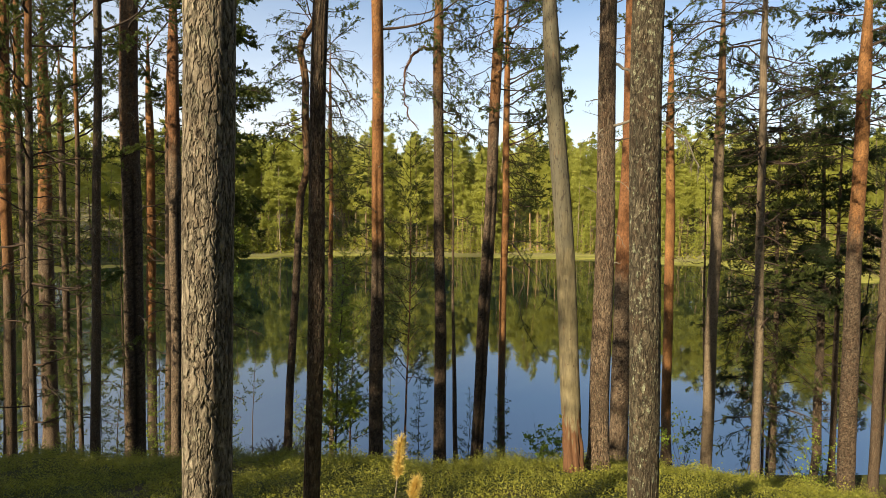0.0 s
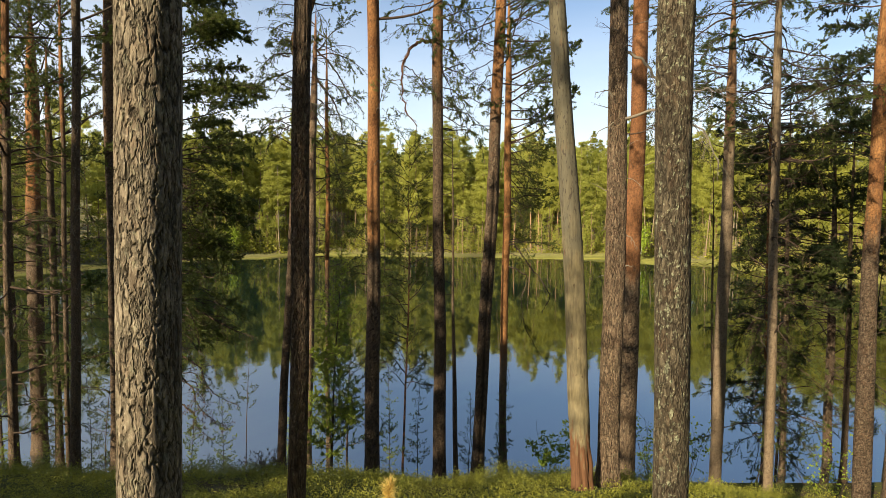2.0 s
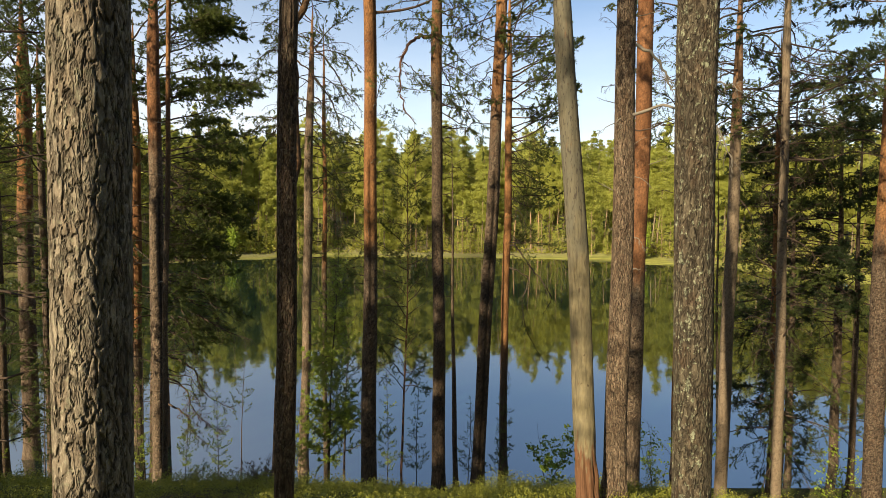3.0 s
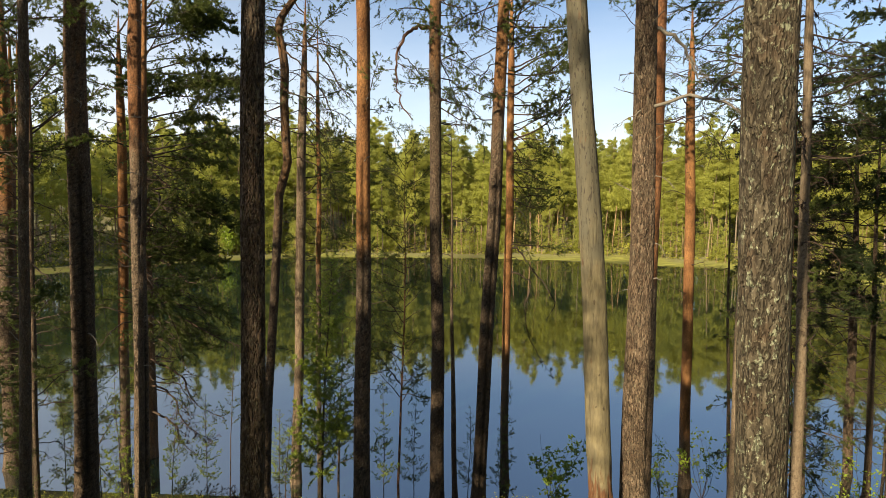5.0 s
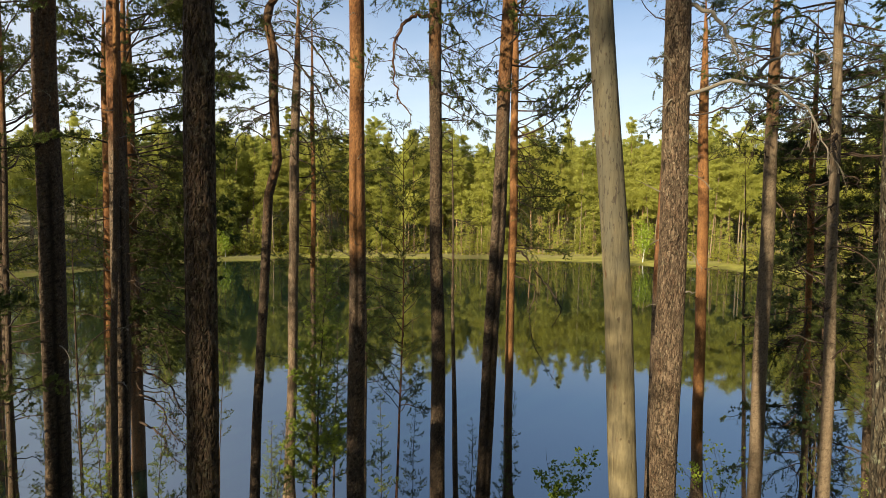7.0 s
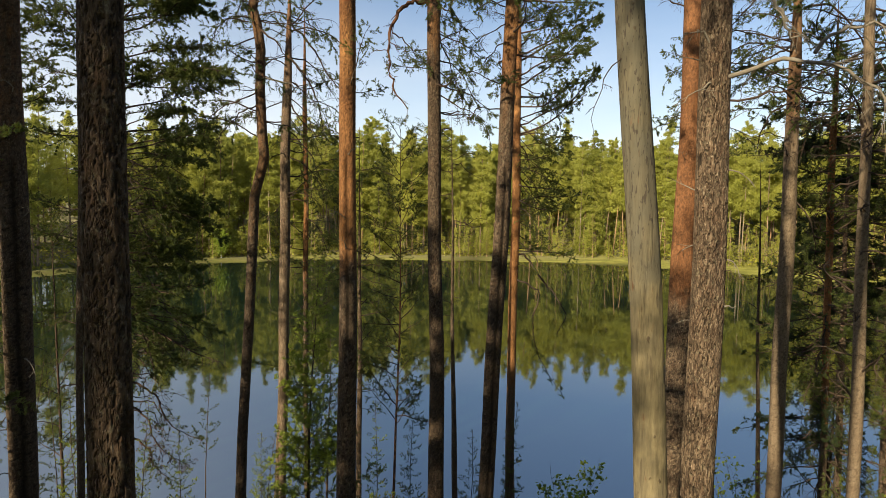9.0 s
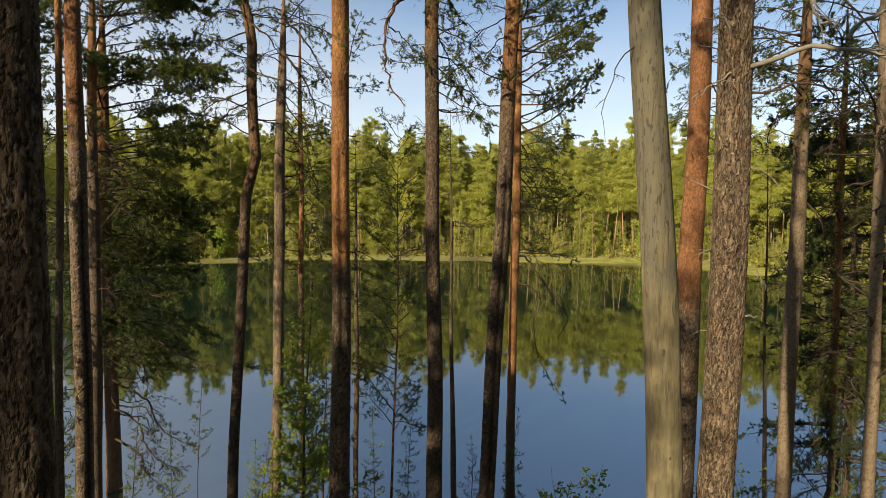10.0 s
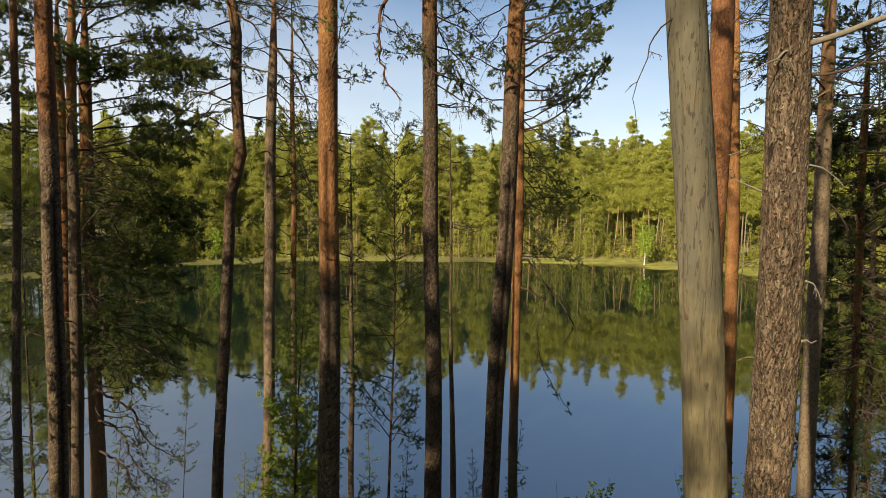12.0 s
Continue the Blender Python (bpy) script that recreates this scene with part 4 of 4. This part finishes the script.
# the dense dark pine at the waterline and its brown neighbour
t = pine("dense dark pine with boughs down to the water", 17.6, 26.51, -0.051, 0.30, 27, top=17.5)
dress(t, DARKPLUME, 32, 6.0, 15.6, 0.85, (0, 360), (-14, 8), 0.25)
dress(t, LIVE, 8, 15, 17.2, 0.5)
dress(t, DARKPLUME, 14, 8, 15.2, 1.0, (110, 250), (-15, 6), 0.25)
dress(t, DEAD, 26, 2, 12, 1.25)
dress(t, DROOP, 14, 1.2, 8, 1.0)
t = pine("slim dark pine on the bank", 16.9, 24.5, -0.04, 0.2, 28, top=17)
dress(t, DEAD, 12, 3, 12, 1.0)
dress(t, DROOP, 8, 10, 16, 0.9)
t = pine("young reddish pine with withered boughs", 12.91, 23.35, -0.037, 0.205, 29, rust=(3, 5, 0.8), top=18.5)
dress(t, DROOP, 34, 1.8, 8.5, 1.15, (0, 360), (-30, 5))
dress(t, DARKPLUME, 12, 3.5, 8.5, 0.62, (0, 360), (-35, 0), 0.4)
dress(t, DEAD, 20, 2.5, 13, 1.1, (0, 360), (-30, 5))
dress(t, LIVE, 44, 7.5, 17.5, 0.95, (0, 360), (-18, 10))
dress(t, DEAD, 12, 11, 17, 1.0)
t = pine("dark slender pine with dense boughs near the water", 14.6, 25.0, -0.045, 0.2, 34, top=17.5)
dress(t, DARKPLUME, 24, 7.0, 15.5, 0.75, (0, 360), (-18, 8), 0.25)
dress(t, DROOP, 14, 3.0, 10, 1.0, (0, 360), (-25, 5))
dress(t, DEAD, 34, 3, 16, 1.15, (0, 360), (-20, 10))
t = pine("thin grey pine pole on the bank", 11.16, 24.25, -0.058, 0.13, 30, top=14.0)
dress(t, DEAD, 8, 7, 13, 0.7)
for k, (x, y, d) in enumerate([(20.5, 24.0, 0.3), (22.5, 29.0, 0.3), (26.0, 27.0, 0.35)]):
    t = pine("dark pine at the edge of the stand", x, y, -0.03, d, 120 + k)
    dress(t, DEAD, 8, 4, 12, 1.1)
    dress(t, LIVE, 22, 8, 21, 1.2)


t = pine("dark pine low on the bank at the edge of the stand", 16.25, 21.0, -0.03, 0.30, 36)
dress(t, DEAD, 12, 4, 13, 1.1)
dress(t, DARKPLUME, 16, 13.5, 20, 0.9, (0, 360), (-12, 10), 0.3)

# ---------------------------------------------------------------- saplings and bushes
def sapling(label, x, y, top, dia, seed, store, n, z1, wide, red=0.0, narrow=0.85):
    rr = np.random.default_rng(seed)
    zb = max(float(land(x, y)), -0.1) - 0.05
    tree = new("young_pine")
    tree.location = (x, y, zb)
    line = bent((0, 0, 0), (0, 0, 1), top - zb, rr, 12, 0.02)
    me = mesh_of("trunk", *(lambda v, q: (v, None, q))(*tube(line, np.linspace(dia / 2, 0.006, 13), 8)), M_LIMB if red else M_TWIG, True)
    part_of("trunk", me, tree)
    for i in range(n):
        z = z1 + (top - z1) * (i + rr.random() * 0.8) / n
        f = (z - zb) / (top - zb)
        at = Vector([float(np.interp(f, np.linspace(0, 1, 13), line[:, a])) for a in range(3)])
        hang(tree, store, rr, at, i * 137.5 + rr.uniform(-30, 30), rr.uniform(0, 35), wide * (1.05 - narrow * (z - z1) / (top - z1)) * rr.uniform(0.7, 1.2))
    return tagged(tree, label, "young tree", group="young pines on the shore")


sapling("young pine with a thin red stem", -1.66, 25.3, 14.4, 0.11, 201, LIVE, 58, 3.4, 0.85, 1.0, 0.5)
sapling("bright green young pine on the bank", -4.4, 23.2, 10.2, 0.10, 202, SPRIGB, 150, 1.6, 1.6)
sapling("dark young pine on the bank", -4.0, 24.6, 7.0, 0.10, 203, LIVE, 30, 1.2, 0.7)
sapling("thin sapling rising before the water", -7.9, 23.3, 6.2, 0.05, 204, SPRIG, 16, 3.2, 0.7)
for k, (x, y, top) in enumerate([(-2.15, 24.4, 4.8), (-0.95, 24.6, 4.3), (-5.7, 23.0, 4.2), (-6.4, 24.6, 3.4), (2.4, 23.6, 5.0), (1.2, 24.2, 3.8), (-10.2, 23.5, 5.2), (-12.3, 22.5, 6.4), (-14.6, 24.0, 5.0), (-9.3, 24.6, 4.0), (-12.2, 21.0, 7.2), (-13.0, 19.5, 7.0), (-10.4, 20.5, 6.0), (-14.5, 22.0, 8.5), (-11.3, 22.5, 6.5), (-15.8, 20.5, 7.5)]):
    sapling("small green sapling on the shore", x, y, top, 0.04, 210 + k, SPRIG if k % 3 else SPRIGB, 34, float(land(x, y)) + 0.4, 0.75)


for k, (x, y, top) in enumerate([(-15.5, 27.5, 12.0), (-19.5, 25.5, 12.0), (-23.5, 28.0, 13.0), (14.2, 24.5, 7.5), (19.5, 26.5, 11.0), (15.4, 26.2, 9.0)]):
    sapling("bushy young pine in the lakeside stand", x, y, top, 0.13, 240 + k, LIVE, 26, float(land(x, y)) + 1.0, 0.8)


def leaf_mesh(name, pts, mat, rr, size):
    k = len(pts)
    d = rr.normal(0, 1, (k, 3))
    d /= np.linalg.norm(d, axis=1)[:, None]
    e = np.cross(d, rr.normal(0, 1, (k, 3)))
    e /= np.linalg.norm(e, axis=1)[:, None]
    s = size * rr.uniform(0.6, 1.2, (k, 1))
    v = np.stack([pts, pts + d * s * 0.5 + e * s * 0.33, pts + d * s, pts + d * s * 0.5 - e * s * 0.33], 1).reshape(-1, 3)
    return mesh_of(name, v, None, np.arange(k)[:, None] * 4 + np.array([[0, 1, 2, 3]]), mat)


def bush(label, x, y, top, seed, wide=0.5, leaves=14, size=0.05):
    rr = np.random.default_rng(seed)
    zb = float(land(x, y)) - 0.05
    ob = new("birch_bush")
    ob.location = (x, y, zb)
    pts = []
    for i in range(7):
        st = bent((0, 0, 0), (rr.normal(0, wide * 0.5), rr.normal(0, wide * 0.5), 1), (top - zb) * rr.uniform(0.6, 1.0), rr, 6, 0.12)
        s = Soup()
        s.tube(st, np.linspace(0.012, 0.004, 7), 4)
        for j in range(6):
            b = bent(st[rr.integers(2, 6)], rr.normal(0, 1, 3) + [0, 0, 0.5], wide * 0.6, rr, 3, 0.2)
            s.tube(b, np.linspace(0.005, 0.002, 4), 3)
            for q in range(leaves // 2):
                pts.append(b[rr.integers(1, 4)] + rr.normal(0, 0.05, 3))
        part_of("stem", s.wood("stem", M_TWIG), ob)
    part_of("leaves", leaf_mesh("leaves", np.array(pts), M_LEAF, rr, size), ob, "small fresh green leaves")
    return tagged(ob, label, "bush")


bush("small birch bush with fresh green leaves", 4.45, 24.2, 3.1, 301, 1.0, 44, 0.15)
bush("thin birch shoots with fresh leaves", 10.6, 24.4, 3.6, 302, 0.9, 20, 0.13)
bush("small leafy birch shoot", 9.0, 24.6, 3.0, 303, 0.7, 20, 0.12)
bush("leafy shoots beside the dark pine", 15.2, 22.0, 4.4, 304, 0.8, 24, 0.11)


def yellow_seedling():
    rr = np.random.default_rng(310)
    x, y = -0.34, 4.4
    zb = float(land(x, y)) - 0.03
    ob = new("pine_seedling")
    ob.location = (x, y, zb)
    for pts in ([(0, 0, 0), (-0.03, 0, 1.0), (-0.03, 0, 1.75), (0.0, 0, 2.02), (0.03, 0, 10.08 - zb)], [(-0.03, 0, 1.7), (0.06, 0.02, 1.82), (0.13, 0.02, 1.9), (0.16, 0.02, 2.02)]):
        p = np.array(pts)
        f = np.linspace(0, len(p) - 1, 17)
        line = np.stack([np.interp(f, np.arange(len(p)), p[:, i]) for i in range(3)], 1)
        s = Soup()
        s.tube(line, np.linspace(0.008, 0.004, 17), 5)
        d = line[-1] - line[-4]
        d /= np.linalg.norm(d)
        reach = 0.30 if len(pts) == 5 else 0.15
        for j in range(26):
            s.tufts.append([*(line[-1] - d * reach * j / 26), *d, 0.8])
        stem = part_of("stem", s.wood("stem", M_DEADTWIG), ob)
        part_of("needles", s.needles("needles", M_YELLOW, 44, rr, 0.10, 0.008, 0.62), stem, "yellowed needles")
    return tagged(ob, "pine seedling with yellowed needles in the undergrowth", "seedling")


yellow_seedling()

# withered brush on the brow of the bank
rr = np.random.default_rng(320)
ob = new("brush_pile")
ob.location = (-3.75, 13.0, float(land(-3.75, 13.0)))
s = Soup()
for i in range(90):
    a = rr.uniform(0, 6.28)
    ln = bent((rr.normal(0, 0.16), rr.normal(0, 0.14), 0), (math.cos(a), math.sin(a), rr.uniform(0.5, 2.2)), rr.uniform(0.4, 0.8), rr, 5, 0.15, 0.5)
    s.tube(ln, np.linspace(0.006, 0.002, 6), 3)
    for q in ln[2:]:
        s.tufts.append([*q, 0, 0, 1, 0.7])
part_of("twig_litter", s.wood("twig_litter", M_TWIG), ob)
part_of("needles", s.needles("needles", M_BROWN, 5, rr, 0.1, 0.02), ob, "withered brown needles")
tagged(ob, "heap of withered brown brush on the brow of the bank", "brush")

# ---------------------------------------------------------------- undergrowth
rr = np.random.default_rng(330)


def undergrowth(name, label, x1, x2, y1, y2, plants, leaves, tall, size, mat):
    px, py = rr.uniform(x1, x2, plants), rr.uniform(y1, y2, plants)
    dense = value_noise(px / 1.3, py / 1.3, 21) + 0.6 * value_noise(px / 0.45, py / 0.45, 22)
    ok = (dense > -0.75) & (beyond_shore(px, py) > 0.3)
    px, py, dense = px[ok], py[ok], dense[ok]
    pz = land(px, py)
    k = len(px)
    clump = value_noise(px / 0.28, py / 0.28, 23)
    ht = tall * np.clip(0.55 + 0.6 * dense + 0.45 * clump, 0.12, 1.8) * rr.uniform(0.55, 1.3, k)
    f = rr.uniform(0.15, 1.0, (k, leaves))
    pts = np.stack([px[:, None] + rr.normal(0, 0.055, (k, leaves)), py[:, None] + rr.normal(0, 0.055, (k, leaves)), pz[:, None] + ht[:, None] * f], -1).reshape(-1, 3)
    ob = new(name, leaf_mesh(name, pts, mat, rr, size))
    return tagged(ob, label, "undergrowth", kind="stuff")


undergrowth("bilberry_shrubs", "low green bilberry shrubs covering the bank", -9.5, 10, 7.2, 14.2, 15000, 18, 0.33, 0.032, M_SHRUB)
undergrowth("bilberry_shrubs", "low green bilberry shrubs down the slope", -20, -8, 10, 22, 6500, 12, 0.24, 0.042, M_SHRUB)
undergrowth("bilberry_shrubs", "low green bilberry shrubs under the pines", -9, 9, -4, 7.2, 3000, 8, 0.26, 0.06, M_SHRUB)
undergrowth("bilberry_shrubs", "sparse low shrubs along the shore slope", -16, 20, 14, 25, 3500, 8, 0.22, 0.06, M_SHRUB)


# ---------------------------------------------------------------- the far shore
def far_crown(rr, height, wide, low, count, size, cone):
    """Whorls of branches round a stem, each a flat spray of blades towards its end; returns verts of triangles."""
    pts, ways = [], []
    whorls = int(height * (1 - low) * (2.1 if cone else 1.5))
    each = 5
    m = max(4, int(count / (whorls * each)))
    lop = rr.uniform(0, 6.28)
    for i in range(whorls):
        f = (i + rr.random() * 0.7) / whorls
        swell = (1 - f) ** 0.85 if cone else min(1.0, 0.55 + f * 1.9) * (1 - f ** 2.6) ** 0.8
        for b in range(each):
            a = rr.uniform(0, 6.28)
            z = height * (low + (1 - low) * min(1.0, f + rr.normal(0, 0.55) / whorls))
            ln = 0.22 + wide * swell * rr.uniform(0.35, 1.2) * (1 + 0.25 * math.cos(a - lop))
            u = rr.uniform(0.1, 1.0, m) ** 0.55
            rise = ln * ((-0.35 * u) if cone else (0.42 * u - 0.30 * u * u))
            p = np.stack([np.cos(a) * ln * u, np.sin(a) * ln * u, z + rise], 1)
            p = p + rr.normal(0, 1, (m, 3)) * np.array([0.32, 0.32, 0.24]) * (0.14 + ln * 0.36)
            pts.append(p)
            ways.append(np.tile([np.cos(a), np.sin(a), -0.2 if cone else 0.35], (m, 1)))
    p = np.concatenate(pts)
    way = np.concatenate(ways)
    d = way + rr.normal(0, 0.75, p.shape)
    d /= np.linalg.norm(d, axis=1)[:, None]
    face = rr.normal(0, 0.6, p.shape) + np.array([0, 0, 0.5])
    e = np.cross(face, d)
    e /= np.linalg.norm(e, axis=1)[:, None] + 1e-6
    s = size * rr.uniform(0.6, 1.3, (len(p), 1))
    return np.stack([p - d * s * 0.5 - e * s * 0.17, p - d * s * 0.5 + e * s * 0.17, p + d * s * 0.6], 1).reshape(-1, 3)


def far_stem(rr, height, dia):
    line = bent((0, 0, -0.4), (0, 0, 1), height * 0.97, rr, 6, 0.015)
    return tube(line, np.linspace(dia / 2, 0.03, 7), 6)


rr = np.random.default_rng(400)
KINDS = []
for k in range(10):
    cone = k >= 7
    hgt = 17.0 + 4.0 * rr.random()
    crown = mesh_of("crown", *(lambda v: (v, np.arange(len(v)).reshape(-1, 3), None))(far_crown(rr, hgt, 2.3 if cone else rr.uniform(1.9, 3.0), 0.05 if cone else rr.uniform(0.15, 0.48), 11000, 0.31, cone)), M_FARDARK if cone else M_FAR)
    sv, sq = far_stem(rr, hgt, 0.26)
    KINDS.append((crown, mesh_of("trunk", sv, None, sq, M_FARTRUNK, True), cone))


def far_tree(kind, x, y, size, turn):
    crown, stem, cone = KINDS[kind]
    ob = new("spruce_tree" if cone else "pine_tree")
    ob.matrix_basis = Matrix.LocRotScale((x, y, float(land(x, y)) - 0.1), Euler((0.04 * math.sin(x * 7), 0.04 * math.sin(y * 9), turn)), (size * (1.0 + 0.22 * math.sin(x * 3.1)), size * (1.0 + 0.22 * math.sin(x * 3.1)), size))
    part_of("trunk", stem, ob)
    part_of("crown", crown, ob)
    return tagged(ob, "dark green spruce on the far shore" if cone else "sunlit yellow-green pine on the far shore", "spruce" if cone else "pine tree", group="trees on the far shore")


def shore_point(a, s):
    """A place s metres behind the far waterline, by bearing a round the lake."""
    return LAKE_X + (LAKE_RX + s) * math.cos(a), LAKE_Y + (LAKE_RY + s) * math.sin(a)


for k in range(260):
    a = radians(10 + 165 * (k + rr.random() * 0.9) / 260)
    if a > radians(142) and rr.random() < 0.55:
        continue
    x, y = shore_point(a, 4.0 + 16 * rr.random() ** 1.4)
    kind = rr.integers(0, 10) if rr.random() < 0.4 else rr.integers(0, 7)
    far_tree(kind, x, y, rr.uniform(1.0, 1.32), rr.uniform(0, 6.28))


def joined_trees(name, label, places, crowns, trunks, mat):
    """Many trees nobody would count, as one thing: places are x, y, size and turn."""
    cv, tv, tq, nt = [], [], [], 0
    for k, (x, y, size, turn) in enumerate(places):
        m = np.array([[math.cos(turn), -math.sin(turn), 0], [math.sin(turn), math.cos(turn), 0], [0, 0, 1]]) * size
        at = [x, y, float(land(x, y)) - 0.1]
        cv.append(crowns[k % len(crowns)] @ m.T + at)
        sv, sq = trunks[k % len(trunks)]
        tv.append(sv @ m.T + at)
        tq.append(sq + nt)
        nt += len(sv)
    cv = np.concatenate(cv)
    ob = tagged(new(name), label, "woods", kind="stuff")
    part_of("crowns", mesh_of("crowns", cv, np.arange(len(cv)).reshape(-1, 3), None, mat), ob)
    part_of("trunks", mesh_of("trunks", np.concatenate(tv), None, np.concatenate(tq), M_FARTRUNK, True), ob)
    return ob


young = [far_crown(rr, 8.0, 1.5, 0.1, 1500, 0.24, k > 2) for k in range(5)]
young_stems = [far_stem(rr, 8.0, 0.12) for _ in range(2)]
places = []
for k in range(170):
    a = radians(10 + 134 * (k + rr.random() * 0.9) / 170)
    places.append((*shore_point(a, 1.5 + 8 * rr.random()), rr.uniform(0.45, 1.25), rr.uniform(0, 6.28)))
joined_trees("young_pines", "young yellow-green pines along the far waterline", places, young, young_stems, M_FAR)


k = 16000
sa = np.radians(rr.uniform(5, 178, k))
ss = 2.6 + 10 * rr.random(k) ** 1.3
sx, sy = LAKE_X + (LAKE_RX + ss) * np.cos(sa), LAKE_Y + (LAKE_RY + ss) * np.sin(sa)
tall = np.clip(value_noise(sx / 2.2, sy / 2.2, 31) + 0.25, 0, 1) * 2.8 + 0.35
ok = beyond_shore(sx, sy) > 0.5
pts = np.stack([sx, sy, land(sx, sy) + tall * rr.random(k)], 1)[ok]
tagged(new("shore_shrubs", leaf_mesh("shore_shrubs", pts, M_SHRUB, rr, 0.5)), "low shrubs and grass along the far waterline", "shrubs", kind="stuff")


def birch(x, y, size):
    ob = new("birch_tree")
    ob.location = (x, y, float(land(x, y)) - 0.05)
    s, pts = Soup(), []
    for i in range(2):
        st = bent((0.1 * i, 0, 0), (rr.normal(0, 0.08), 0, 1), size * rr.uniform(0.8, 1), rr, 8, 0.04)
        s.tube(st, np.linspace(0.07, 0.02, 9), 6)
        for j in range(40):
            q = st[rr.integers(3, 9)]
            for u in range(14):
                pts.append(q + rr.normal(0, 1, 3) * np.array([0.55, 0.55, 0.5]))
    part_of("trunk", s.wood("trunk", M_BIRCH), ob, "white bark stems")
    part_of("leaves", leaf_mesh("leaves", np.array(pts), M_LEAF, rr, 0.4), ob, "fresh green leaves")
    return tagged(ob, "birch with white stems and fresh leaves at the waterline", "birch tree")


birch(37.2, 109.5, 7.5)
birch(-39.4, 108.0, 5.0)

# the woods behind
protos = [far_crown(rr, 17.0, 3.0, 0.1, 1050, 0.85, False) for _ in range(6)] + [far_crown(rr, 17.0, 2.5, 0.06, 1050, 0.85, True)]
stems = [far_stem(rr, 17.0, 0.28) for _ in range(2)]
places = []
for k in range(760):
    a = radians(-2 + 184 * (k + rr.random()) / 760)
    if a > radians(140) and rr.random() < 0.55:
        continue
    places.append((*shore_point(a, 16 + 75 * rr.random()), rr.uniform(0.75, 1.2), rr.uniform(0, 6.28)))
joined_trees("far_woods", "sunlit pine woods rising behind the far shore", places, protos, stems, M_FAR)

# unseen woods added behind: they shade the bank, cut sky light, leave sunlit lanes
places = []
while len(places) < 72:
    x, y = rr.uniform(-50, 55), rr.uniform(-40, 17)
    lane = x + 0.81 * (11 - y)
    clear = (y > -6 and -0.85 * y - 5 < x < 14) or -1.6 < lane < 8.4 or lane < -11 or 22 < lane < 26
    if clear or (len(places) < 27) == (lane > 22):
        continue
    places.append((x, y, rr.uniform(0.95, 1.2), rr.uniform(0, 6.28)))
joined_trees("unseen_shade_woods", "unseen pine woods added behind to shade the bank", places, protos, stems, M_FAR)
